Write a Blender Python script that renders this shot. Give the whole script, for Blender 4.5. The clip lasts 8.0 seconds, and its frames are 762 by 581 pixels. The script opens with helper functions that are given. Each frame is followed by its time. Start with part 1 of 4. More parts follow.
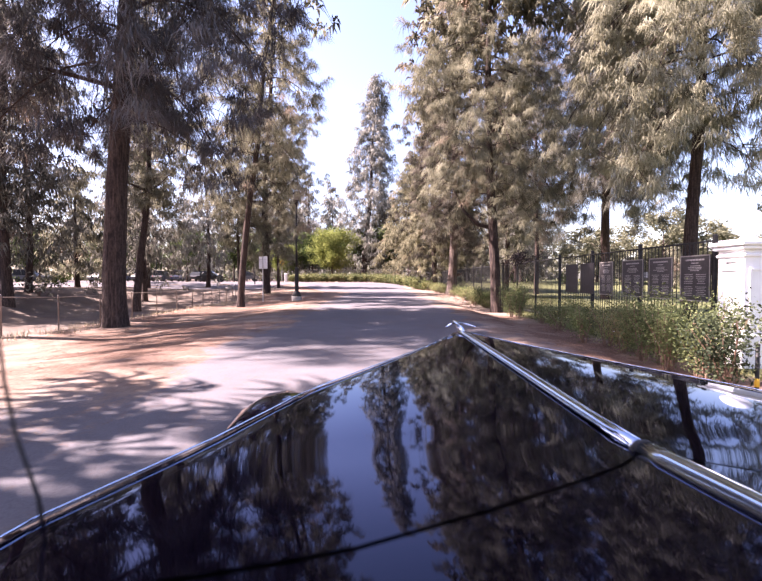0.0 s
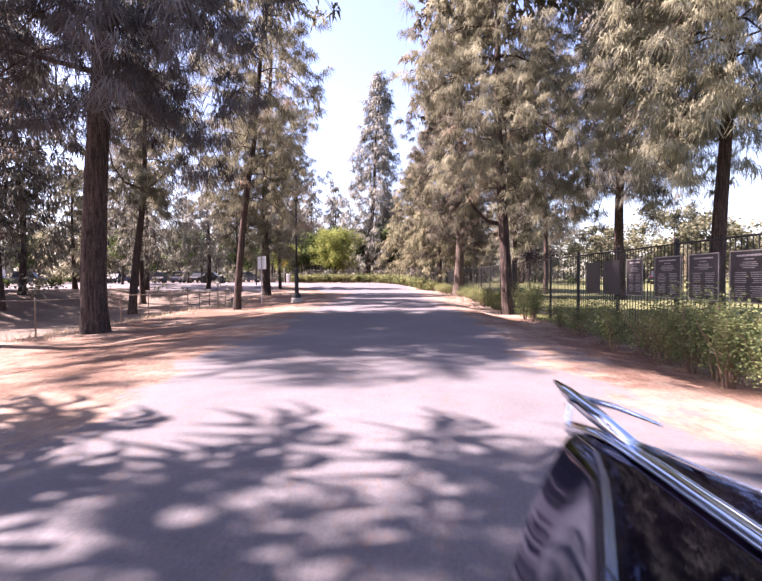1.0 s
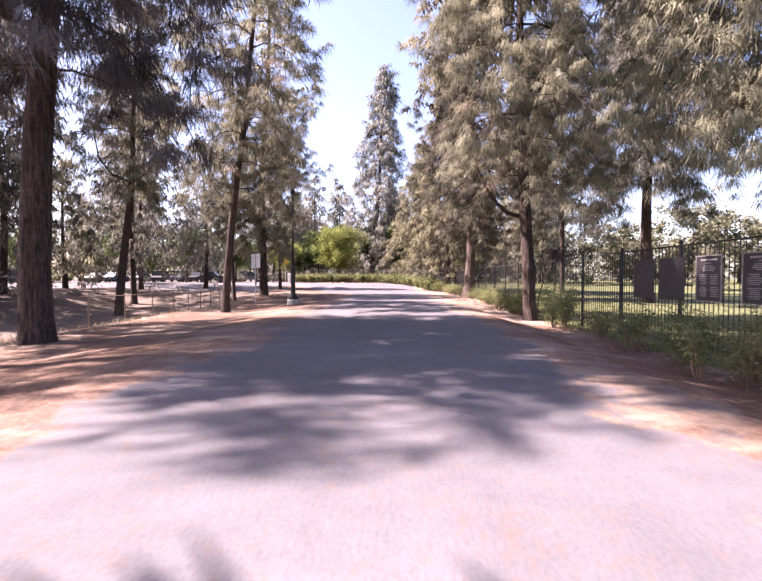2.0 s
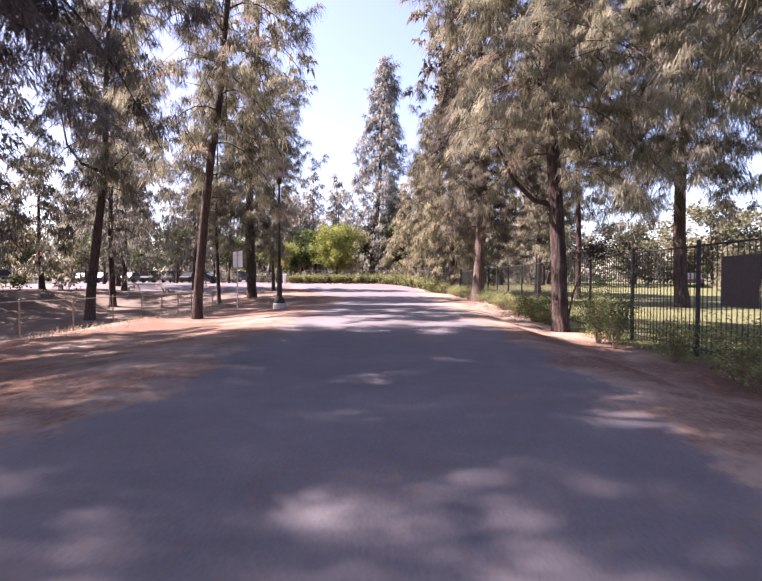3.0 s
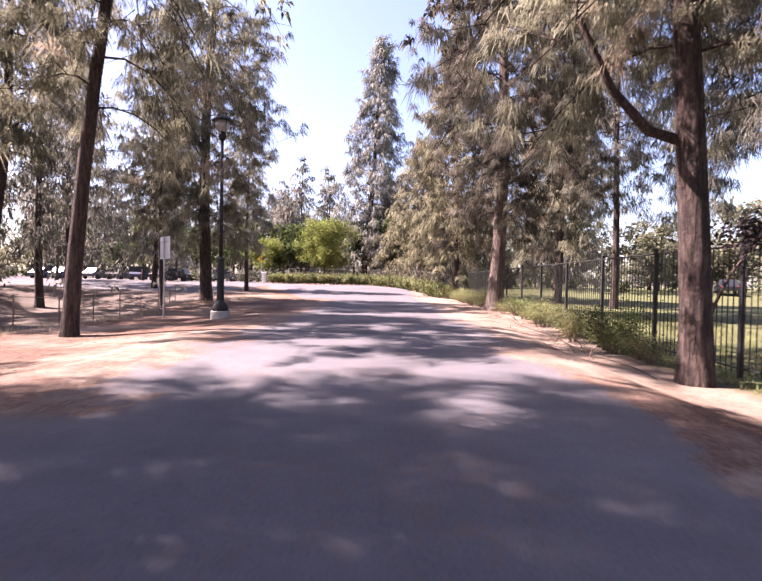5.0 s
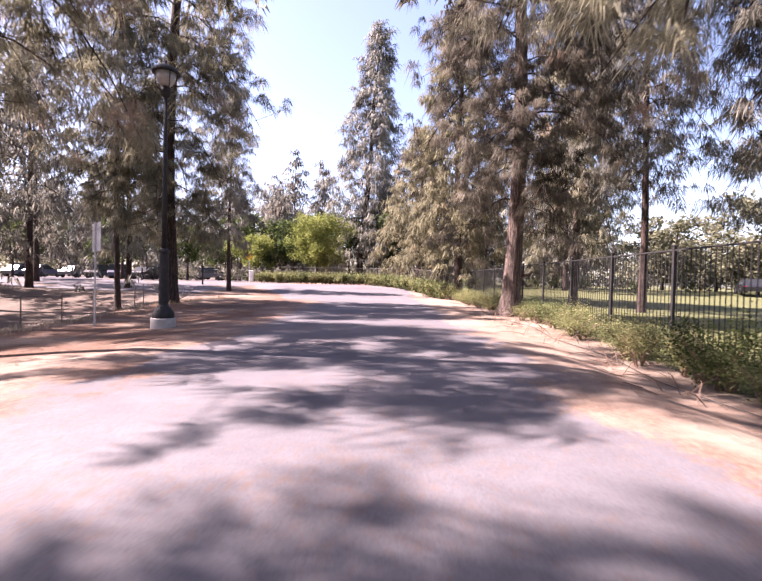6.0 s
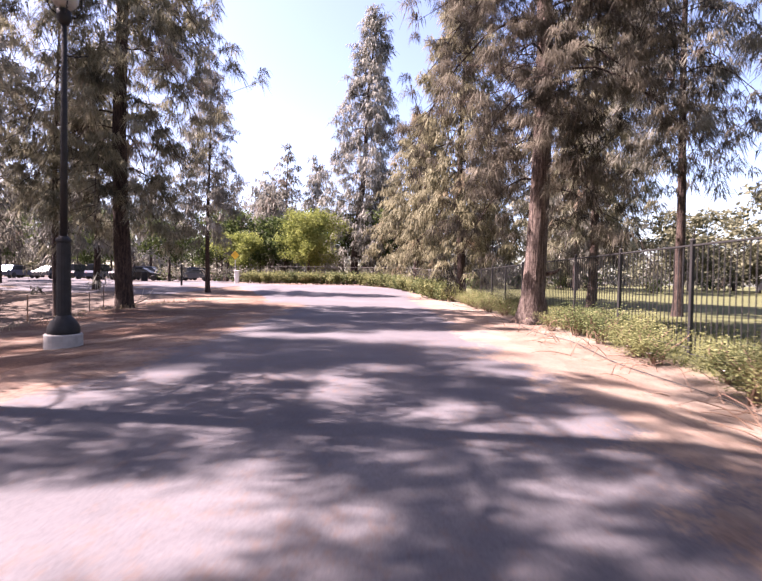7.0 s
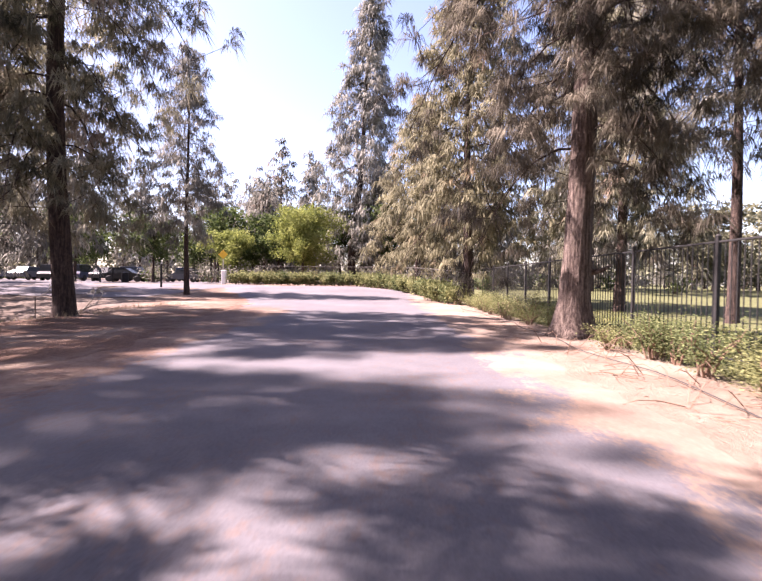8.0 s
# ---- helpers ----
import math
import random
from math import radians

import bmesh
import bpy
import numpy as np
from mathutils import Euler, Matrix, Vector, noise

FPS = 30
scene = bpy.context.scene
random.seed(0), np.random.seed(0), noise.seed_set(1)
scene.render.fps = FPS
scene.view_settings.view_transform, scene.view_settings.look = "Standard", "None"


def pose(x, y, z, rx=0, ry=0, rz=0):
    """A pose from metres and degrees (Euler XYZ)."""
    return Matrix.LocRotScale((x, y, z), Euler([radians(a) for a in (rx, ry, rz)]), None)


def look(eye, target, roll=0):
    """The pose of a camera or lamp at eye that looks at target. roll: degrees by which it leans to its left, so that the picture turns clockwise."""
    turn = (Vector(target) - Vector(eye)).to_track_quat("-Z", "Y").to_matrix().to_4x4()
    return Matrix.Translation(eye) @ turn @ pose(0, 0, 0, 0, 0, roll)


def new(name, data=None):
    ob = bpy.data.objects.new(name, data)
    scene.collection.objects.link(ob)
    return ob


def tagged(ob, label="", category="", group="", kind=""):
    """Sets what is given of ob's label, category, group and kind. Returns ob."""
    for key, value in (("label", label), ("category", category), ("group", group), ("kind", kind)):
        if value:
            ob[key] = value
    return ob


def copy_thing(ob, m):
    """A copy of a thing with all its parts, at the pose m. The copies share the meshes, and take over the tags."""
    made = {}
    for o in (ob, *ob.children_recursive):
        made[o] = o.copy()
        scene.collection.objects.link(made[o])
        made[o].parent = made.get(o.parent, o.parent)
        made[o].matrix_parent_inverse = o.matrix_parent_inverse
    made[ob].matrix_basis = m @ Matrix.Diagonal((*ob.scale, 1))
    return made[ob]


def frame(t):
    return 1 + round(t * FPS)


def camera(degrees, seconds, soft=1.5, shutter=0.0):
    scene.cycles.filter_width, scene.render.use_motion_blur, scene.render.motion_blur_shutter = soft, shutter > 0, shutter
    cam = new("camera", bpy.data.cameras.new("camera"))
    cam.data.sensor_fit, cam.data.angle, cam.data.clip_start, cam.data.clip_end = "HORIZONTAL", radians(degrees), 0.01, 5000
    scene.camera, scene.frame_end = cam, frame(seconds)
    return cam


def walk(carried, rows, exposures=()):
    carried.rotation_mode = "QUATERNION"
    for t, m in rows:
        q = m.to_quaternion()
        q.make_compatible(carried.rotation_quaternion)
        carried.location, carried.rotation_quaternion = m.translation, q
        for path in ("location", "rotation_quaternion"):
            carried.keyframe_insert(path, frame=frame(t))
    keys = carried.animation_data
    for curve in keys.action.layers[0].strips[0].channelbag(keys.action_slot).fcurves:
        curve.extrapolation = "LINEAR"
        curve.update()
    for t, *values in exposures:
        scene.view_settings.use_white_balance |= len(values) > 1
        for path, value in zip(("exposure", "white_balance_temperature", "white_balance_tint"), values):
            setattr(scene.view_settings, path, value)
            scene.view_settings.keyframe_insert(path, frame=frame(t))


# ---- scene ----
cam = camera(79.1, 8.0, shutter=0.3)
EYE, TILT, LEAN = 1.2, -1.48, 0.0     # the first eye's height, its look down and its lean
# seconds, right, ahead, up (metres from the first eye), yaw, pitch, roll (degrees)
ROWS = [
    (0.0, 0.000, 0.000, 0.000, 0.00, 0.00, -0.00),
    (0.5, 0.019, 0.395, 0.014, 0.08, 0.11, 0.30),
    (1.0, 0.029, 1.189, 0.024, 0.51, 0.06, 0.26),
    (1.5, 0.043, 2.242, 0.048, 0.99, 0.04, 0.10),
    (3.0, 0.096, 6.494, 0.192, 1.25, 0.13, -0.10),
    (3.5, 0.154, 8.053, 0.226, 1.21, 0.21, -0.58),
    (4.0, 0.182, 9.580, 0.259, 0.99, 0.42, -1.15),
    (4.5, 0.235, 11.193, 0.293, 0.78, 0.36, -1.12),
    (6.0, 0.461, 16.225, 0.408, 0.36, 0.23, -1.21),
    (6.5, 0.557, 17.882, 0.456, 0.21, 0.17, -1.04),
    (7.0, 0.638, 19.502, 0.490, 0.06, 0.23, -0.97),
    (7.5, 0.710, 21.113, 0.542, 0.02, 0.21, -0.89),
    (8.0, 0.768, 22.685, 0.586, 0.08, 0.28, -0.81),
]
walk(cam, [(t, pose(0, 0, EYE, TILT, LEAN, 0) @ pose(x, y, z, 90 + pitch, roll, yaw)) for t, x, y, z, yaw, pitch, roll in ROWS], exposures=[(0.0, 2.8, 6900, 37), (1.5, 2.74, 6900, 37), (3.0, 2.6, 6900, 37), (8.0, 2.6, 6900, 37)])


# ---- light ----
SUN_AZ, SUN_EL = 275.0, 50.0          # degrees: compass turn of the sun from +y clockwise, and height
world = bpy.data.worlds.new("world")
scene.world = world
world.use_nodes = True
wn = world.node_tree.nodes
sky = wn.new("ShaderNodeTexSky")
sky.sky_type, sky.sun_disc = "NISHITA", False
sky.sun_elevation, sky.sun_rotation = radians(SUN_EL), radians(SUN_AZ)
sky.air_density, sky.dust_density, sky.ozone_density = 1.0, 1.4, 2.2
wn["Background"].inputs["Strength"].default_value = 0.072
world.node_tree.links.new(sky.outputs["Color"], wn["Background"].inputs["Color"])
sun_data = bpy.data.lights.new("sun", "SUN")
sun_data.energy, sun_data.angle, sun_data.color = 5.0, radians(0.6), (1.0, 0.965, 0.91)
sun = new("sun", sun_data)
sun_way = Vector((math.sin(radians(SUN_AZ)) * math.cos(radians(SUN_EL)), math.cos(radians(SUN_AZ)) * math.cos(radians(SUN_EL)), math.sin(radians(SUN_EL))))
sun.matrix_world = look(sun_way * 100, (0, 0, 0))


# ---- materials ----
def material(name, rough=0.8, metal=0.0, spec=0.5):
    m = bpy.data.materials.new(name)
    m.use_nodes = True
    b = m.node_tree.nodes["Principled BSDF"]
    b.inputs["Roughness"].default_value, b.inputs["Metallic"].default_value = rough, metal
    b.inputs["Specular IOR Level"].default_value = spec
    return m


def node(m, kind, inputs=None, **settings):
    n = m.node_tree.nodes.new(kind)
    for k, v in settings.items():
        setattr(n, k, v)
    for k, v in (inputs or {}).items():
        if isinstance(v, bpy.types.NodeSocket):
            m.node_tree.links.new(v, n.inputs[k])
        else:
            n.inputs[k].default_value = v
    return n


def place_of(m):
    return node(m, "ShaderNodeNewGeometry").outputs["Position"]


def noise_of(m, scale, detail=4.0, rough=0.55, where=None, stretch=None):
    where = where or place_of(m)
    if stretch:
        where = node(m, "ShaderNodeMapping", {"Vector": where, "Scale": stretch}).outputs["Vector"]
    return node(m, "ShaderNodeTexNoise", {"Vector": where, "Scale": scale, "Detail": detail, "Roughness": rough}).outputs["Fac"]


def ramp(m, fac, stops):
    n = node(m, "ShaderNodeValToRGB", {"Fac": fac})
    e = n.color_ramp.elements
    while len(e) < len(stops):
        e.new(0.5)
    for el, (pos, col) in zip(e, stops):
        el.position, el.color = pos, (*col, 1) if len(col) == 3 else col
    return n.outputs["Color"]


def grey(m, fac, lo, hi):
    return node(m, "ShaderNodeMapRange", {"Value": fac, "From Min": lo, "From Max": hi}).outputs["Result"]


def mixed(m, fac, a, b, how="MIX"):
    n = node(m, "ShaderNodeMix", data_type="RGBA", blend_type=how)
    for sock, v in ((n.inputs[0], fac), (n.inputs[6], a), (n.inputs[7], b)):
        if isinstance(v, bpy.types.NodeSocket):
            m.node_tree.links.new(v, sock)
        else:
            sock.default_value = v if not isinstance(v, tuple) else (*v, 1)
    return n.outputs[2]


def calc(m, how, a, b=0.0, c=0.0):
    n = node(m, "ShaderNodeMath", operation=how)
    for i, v in enumerate((a, b, c)):
        if isinstance(v, bpy.types.NodeSocket):
            m.node_tree.links.new(v, n.inputs[i])
        else:
            n.inputs[i].default_value = v
    return n.outputs[0]


def paint(m, colour):
    b = m.node_tree.nodes["Principled BSDF"]
    if isinstance(colour, tuple):
        b.inputs["Base Color"].default_value = (*colour, 1)
    else:
        m.node_tree.links.new(colour, b.inputs["Base Color"])
    return m


def relief(m, height, strength=0.4, distance=0.02):
    b = m.node_tree.nodes["Principled BSDF"]
    n = node(m, "ShaderNodeBump", {"Height": height, "Strength": strength, "Distance": distance})
    m.node_tree.links.new(n.outputs["Normal"], b.inputs["Normal"])
    return m


def plain(name, colour, rough=0.7, metal=0.0, vary=0.15, scale=6.0, bump=0.15):
    m = material(name, rough, metal)
    n = noise_of(m, scale, 5)
    lo, hi = tuple(c * (1 - vary) for c in colour), tuple(min(1, c * (1 + vary)) for c in colour)
    paint(m, ramp(m, n, [(0.3, lo), (0.7, hi)]))
    return relief(m, noise_of(m, scale * 12, 3), bump, 0.005)


def foliage(name, dark, mid, light, scale=0.7, brown=None, share=0.62, through_light=0.35):
    """Leaf blades that let some light through; colour drifts from clump to clump."""
    m = material(name, 0.75, spec=0.15)
    n = noise_of(m, scale, 3)
    col = ramp(m, n, [(0.32, dark), (0.5, mid), (0.7, light)])
    if brown:
        col = mixed(m, grey(m, noise_of(m, 0.35, 2), share, share + 0.1), col, brown)
    island = node(m, "ShaderNodeNewGeometry").outputs["Random Per Island"]
    col = mixed(m, 0.22, col, ramp(m, island, [(0, (0.7, 0.7, 0.7)), (1, (1.3, 1.3, 1.3))]), "MULTIPLY")
    paint(m, col)
    b = m.node_tree.nodes["Principled BSDF"]
    t = node(m, "ShaderNodeBsdfTranslucent", {"Color": col})
    mix = node(m, "ShaderNodeMixShader", {0: through_light, 1: b.outputs[0], 2: t.outputs[0]})
    m.node_tree.links.new(mix.outputs[0], m.node_tree.nodes["Material Output"].inputs["Surface"])
    return m


def bark(name, dark, light):
    """Furrowed bark: long uneven ridges with flakes across them."""
    m = material(name, 0.95, spec=0.2)
    w = node(m, "ShaderNodeTexCoord").outputs["Object"]
    ridges = noise_of(m, 2.2, 6, 0.62, w, (9, 9, 0.9))
    flakes = noise_of(m, 5.0, 5, 0.65, w, (4, 4, 2.2))
    col = ramp(m, calc(m, "ADD", calc(m, "MULTIPLY", ridges, 0.65), calc(m, "MULTIPLY", flakes, 0.35)), [(0.36, tuple(c * 0.45 for c in dark)), (0.46, dark), (0.62, light)])
    col = mixed(m, 0.5, col, ramp(m, noise_of(m, 0.6, 3, 0.5, w), [(0.3, (0.75, 0.75, 0.75)), (0.7, (1.2, 1.15, 1.1))]), "MULTIPLY")
    paint(m, col)
    return relief(m, calc(m, "ADD", ridges, calc(m, "MULTIPLY", flakes, 0.6)), 1.0, 0.05)


def soil_colour(m, p):
    """Sandy soil with drifts of red-brown pine needles and a basin coloured for shade; also the height of its fine
    relief.
    """
    xyz = node(m, "ShaderNodeSeparateXYZ", {"Vector": p})
    sand = ramp(m, noise_of(m, 0.9, 6, 0.6, p), [(0.3, (0.176, 0.132, 0.104)), (0.55, (0.24, 0.188, 0.148)), (0.75, (0.304, 0.248, 0.2))])
    fine = noise_of(m, 26, 5, 0.7, p, (1.0, 0.6, 1.0))
    litter = ramp(m, fine, [(0.3, (0.052, 0.030, 0.021)), (0.5, (0.115, 0.067, 0.048)), (0.72, (0.20, 0.126, 0.092))])
    drift = grey(m, calc(m, "ADD", noise_of(m, 0.32, 5, 0.6, p), calc(m, "MULTIPLY", noise_of(m, 2.4, 5, 0.65, p), 0.45)), 0.53, 0.77)
    near_left = grey(m, xyz.outputs["X"], -13.0, -9.5)
    drift = calc(m, "MULTIPLY", drift, calc(m, "ADD", calc(m, "MULTIPLY", near_left, 0.75), 0.25))
    # right bed: the fuller near litter also paints in the shade lying there
    drift = calc(m, "MULTIPLY", drift, calc(m, "SUBTRACT", 1.0, calc(m, "MULTIPLY", calc(m, "MULTIPLY", grey(m, xyz.outputs["X"], 0.0, 3.0), grey(m, xyz.outputs["Y"], 17.0, 24.0)), 0.55)))
    # the basin's shade is painted into its soil as a darker grey-brown
    basin_shade = ramp(m, noise_of(m, 0.5, 6, 0.65, p), [(0.3, (0.08, 0.064, 0.0528)), (0.55, (0.124, 0.1016, 0.084)), (0.75, (0.192, 0.16, 0.132))])
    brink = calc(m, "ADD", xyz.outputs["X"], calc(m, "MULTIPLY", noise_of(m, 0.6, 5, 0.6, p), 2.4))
    sand = mixed(m, grey(m, brink, -8.2, -10.2), sand, basin_shade)
    return mixed(m, drift, sand, litter), fine, xyz


def ground_material():
    m = material("soil", 0.95, spec=0.15)
    p = place_of(m)
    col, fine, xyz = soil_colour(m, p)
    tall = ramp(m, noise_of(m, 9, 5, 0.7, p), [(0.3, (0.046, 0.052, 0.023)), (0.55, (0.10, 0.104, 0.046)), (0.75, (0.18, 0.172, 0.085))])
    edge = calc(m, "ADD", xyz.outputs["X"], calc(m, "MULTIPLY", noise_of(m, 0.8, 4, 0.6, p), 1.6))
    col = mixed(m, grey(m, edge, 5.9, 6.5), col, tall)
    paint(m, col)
    return relief(m, calc(m, "ADD", fine, noise_of(m, 5, 5, 0.6, p)), 0.7, 0.05)


def asphalt_material():
    m = material("worn_asphalt", 0.9, spec=0.25)
    p = place_of(m)
    big = noise_of(m, 0.35, 5, 0.6, p)
    col = ramp(m, big, [(0.3, (0.085, 0.079, 0.087)), (0.55, (0.105, 0.098, 0.106)), (0.75, (0.128, 0.1205, 0.128))])
    col = mixed(m, 0.35, col, ramp(m, noise_of(m, 140, 3, 0.7, p), [(0.3, (0.6, 0.6, 0.6)), (0.7, (1.3, 1.3, 1.3))]), "MULTIPLY")
    col = mixed(m, 0.55, col, ramp(m, noise_of(m, 2.6, 6, 0.68, p), [(0.3, (0.78, 0.77, 0.77)), (0.55, (1.0, 1.0, 1.0)), (0.75, (1.2, 1.19, 1.18))]), "MULTIPLY")
    col = mixed(m, 0.5, col, ramp(m, noise_of(m, 42, 4, 0.75, p), [(0.34, (0.62, 0.6, 0.6)), (0.5, (1.0, 1.0, 1.0)), (0.7, (1.3, 1.28, 1.26))]), "MULTIPLY")
    needles = grey(m, calc(m, "ADD", noise_of(m, 14, 5, 0.75, p, (1, 0.5, 1)), calc(m, "MULTIPLY", noise_of(m, 0.5, 3, 0.6, p), 0.5)), 0.78, 0.95)
    col = mixed(m, calc(m, "MULTIPLY", needles, 0.5), col, (0.128, 0.08, 0.06))
    soil, fine, xyz = soil_colour(m, p)
    wander = calc(m, "MULTIPLY", calc(m, "SUBTRACT", noise_of(m, 0.7, 6, 0.7, p, (1, 0.6, 1)), 0.5), 4.6)
    x = calc(m, "ADD", xyz.outputs["X"], wander)
    y = xyz.outputs["Y"]
    open_ = grey(m, y, 44.0, 38.0)
    drift = calc(m, "MAXIMUM", calc(m, "MULTIPLY", grey(m, x, -2.3, -3.6), open_), grey(m, x, 2.2, 3.2))
    speck = grey(m, calc(m, "ADD", noise_of(m, 30, 4, 0.7, p), drift), 0.62, 0.95)
    col = mixed(m, speck, col, soil)
    paint(m, col)
    return relief(m, noise_of(m, 160, 3, 0.7, p), 0.35, 0.006)


SOIL, ASPHALT = ground_material(), asphalt_material()
BARK = bark("pine_bark", (0.0382, 0.0272, 0.0247), (0.102, 0.0723, 0.0595))
# lighter copy of the pine bark, with sunlight put into its colour
BARK_SUNLIT = bark("sunlit_pine_bark", (0.072, 0.052, 0.045), (0.195, 0.152, 0.127))
NEEDLES = foliage("grey_green_needles", (0.045, 0.044, 0.037), (0.138, 0.133, 0.108), (0.30, 0.29, 0.24), 1.1, (0.19, 0.142, 0.112), 0.62, 0.48)
# darker copy of the grey needles: the crown's shade is put into the colour
NEEDLES_SHADED = foliage("shaded_grey_needles", (0.034, 0.033, 0.034), (0.086, 0.083, 0.084), (0.18, 0.172, 0.17), 0.8, None, 0.6, 0.2)
NEEDLES_OLIVE = foliage("olive_needles", (0.06, 0.058, 0.039), (0.19, 0.182, 0.122), (0.385, 0.37, 0.265), 1.1, (0.265, 0.20, 0.15), 0.6, 0.5)
NEEDLES_SAGE = foliage("pale_sage_needles", (0.105, 0.102, 0.07), (0.285, 0.276, 0.19), (0.48, 0.465, 0.34), 1.1, through_light=0.5)
NEEDLES_BROWN = foliage("browned_needles", (0.034, 0.030, 0.023), (0.106, 0.093, 0.071), (0.245, 0.218, 0.166), 1.1, (0.21, 0.15, 0.11), 0.62, 0.42)
# paler needles for farther pines, the haze mixed into their colour
NEEDLES_HAZED = foliage("hazed_grey_needles", (0.085, 0.085, 0.072), (0.205, 0.2, 0.168), (0.37, 0.355, 0.30), 0.5, through_light=0.2)
NEEDLES_RUST = foliage("rusty_needles", (0.068, 0.062, 0.038), (0.17, 0.158, 0.096), (0.325, 0.305, 0.192), 0.9, (0.265, 0.198, 0.125), 0.63, 0.4)
LEAF_LIME = foliage("lime_leaves", (0.0778, 0.0975, 0.0252), (0.1728, 0.1993, 0.0504), (0.3024, 0.3222, 0.1092), 0.9, through_light=0.45)
LEAF_DARK = foliage("dark_leaves", (0.024, 0.04, 0.012), (0.056, 0.08, 0.024), (0.112, 0.136, 0.048), 0.9)
LEAF_DEEP = foliage("deep_green_leaves", (0.0096, 0.0144, 0.008), (0.024, 0.0336, 0.016), (0.06, 0.072, 0.036), 2.0, through_light=0.12)
LEAF_PLUM = foliage("plum_leaves", (0.016, 0.0128, 0.0144), (0.04, 0.0304, 0.032), (0.08, 0.064, 0.064), 2.0, through_light=0.2)
LEAF_ROSE = foliage("rose_leaves", (0.04, 0.056, 0.022), (0.105, 0.128, 0.052), (0.23, 0.25, 0.11), 3.0, (0.25, 0.225, 0.105), 0.66, 0.38)
STEM = plain("rose_stem", (0.17, 0.102, 0.068), 0.8)
IRON = plain("black_painted_iron", (0.022, 0.021, 0.021), 0.6, 0.0, 0.3, 8, 0.05)
IRON.node_tree.nodes["Principled BSDF"].inputs["Specular IOR Level"].default_value = 0.25
GALV = plain("galvanised_steel", (0.42, 0.41, 0.41), 0.5, 0.6, 0.15, 10, 0.05)
DULL_STEEL = plain("dull_grey_steel", (0.13, 0.12, 0.11), 0.7, 0.2, 0.2, 10, 0.05)
OLD_WIRE = plain("rusted_wire", (0.204, 0.1615, 0.136), 0.8, 0.3, 0.3, 10, 0.1)
WHITE_PAINT = plain("white_painted_plaster", (0.80, 0.79, 0.78), 0.75, 0.0, 0.05, 4, 0.25)
GLOBE = plain("frosted_white_globe", (0.85, 0.85, 0.84), 0.35, 0.0, 0.02, 4, 0.0)
CONCRETE = plain("concrete", (0.357, 0.3315, 0.306), 0.9, 0.0, 0.2, 5, 0.4)
PLAQUE = plain("dark_bronze_plaque", (0.030, 0.026, 0.028), 0.5, 0.0, 0.3, 12, 0.1)
PLAQUE_EDGE = plain("pale_plaque_border", (0.22, 0.20, 0.18), 0.5)
LETTERS = plain("pale_raised_letters", (0.30, 0.28, 0.27), 0.5)
SIGN_BACK = plain("sign_metal", (0.527, 0.527, 0.5355), 0.5, 0.3, 0.08)
LEAF_PALE = foliage("pale_green_leaves", (0.066, 0.075, 0.03), (0.165, 0.175, 0.072), (0.33, 0.325, 0.155), 2.5, (0.30, 0.235, 0.11), 0.62, 0.4)
# far leaves: distance haze is put into the lightened, low-contrast colour
LEAF_HAZE = foliage("hazed_olive_leaves", (0.085, 0.087, 0.055), (0.14, 0.14, 0.086), (0.21, 0.205, 0.13), 0.5, through_light=0.35)
PETAL = plain("pale_petals", (0.75, 0.68, 0.66), 0.6)
BOWL = plain("pale_ribbed_glass", (0.36, 0.35, 0.33), 0.2)
YELLOW = plain("yellow_sign_paint", (0.70, 0.42, 0.03), 0.5)
RUBBER = plain("black_rubber", (0.02, 0.02, 0.02), 0.8)
DRY = plain("bleached_wood", (0.408, 0.357, 0.306), 0.9)
LITTER = plain("fallen_needles", (0.17, 0.0978, 0.0638), 0.9, 0.0, 0.5, 30)
STRAW = plain("dry_straw", (0.3825, 0.306, 0.187), 0.9, 0.0, 0.3, 3)
GRASS = foliage("lawn_grass", (0.064, 0.0766, 0.0288), (0.1536, 0.1633, 0.0576), (0.3072, 0.2654, 0.1152), 1.2)
ROOF = plain("grey_roof_shingle", (0.20, 0.18, 0.17), 0.9)
RED = plain("red_lens", (0.35, 0.02, 0.02), 0.2)


def gloss(name, colour, rough=0.04, coat=1.0, metal=0.0):
    m = material(name, rough, metal)
    n = noise_of(m, 3.0, 3)
    paint(m, ramp(m, n, [(0.3, tuple(c * 0.85 for c in colour)), (0.7, tuple(min(1.0, c * 1.15) for c in colour))]))
    b = m.node_tree.nodes["Principled BSDF"]
    b.inputs["Coat Weight"].default_value = coat
    b.inputs["Coat Roughness"].default_value = 0.02
    return relief(m, noise_of(m, 14.0, 2), 0.01, 0.002)


CAR_PAINT = gloss("black_lacquer", (0.0045, 0.0028, 0.006), 0.03, 0.0)
CAR_PAINT.node_tree.nodes["Principled BSDF"].inputs["Specular IOR Level"].default_value = 0.28
# blue tint and metal share colour the sky's reflection bluer than the sky
CAR_PAINT.node_tree.nodes["Principled BSDF"].inputs["Specular Tint"].default_value = (0.28, 0.48, 0.95, 1.0)
CAR_PAINT.node_tree.nodes["Principled BSDF"].inputs["Metallic"].default_value = 0.3
CHROME = gloss("polished_chrome", (0.58, 0.67, 0.82), 0.09, 0.0, 1.0)
CAR_BLACK = gloss("black_car_paint", (0.012, 0.012, 0.014), 0.3, 0.15)
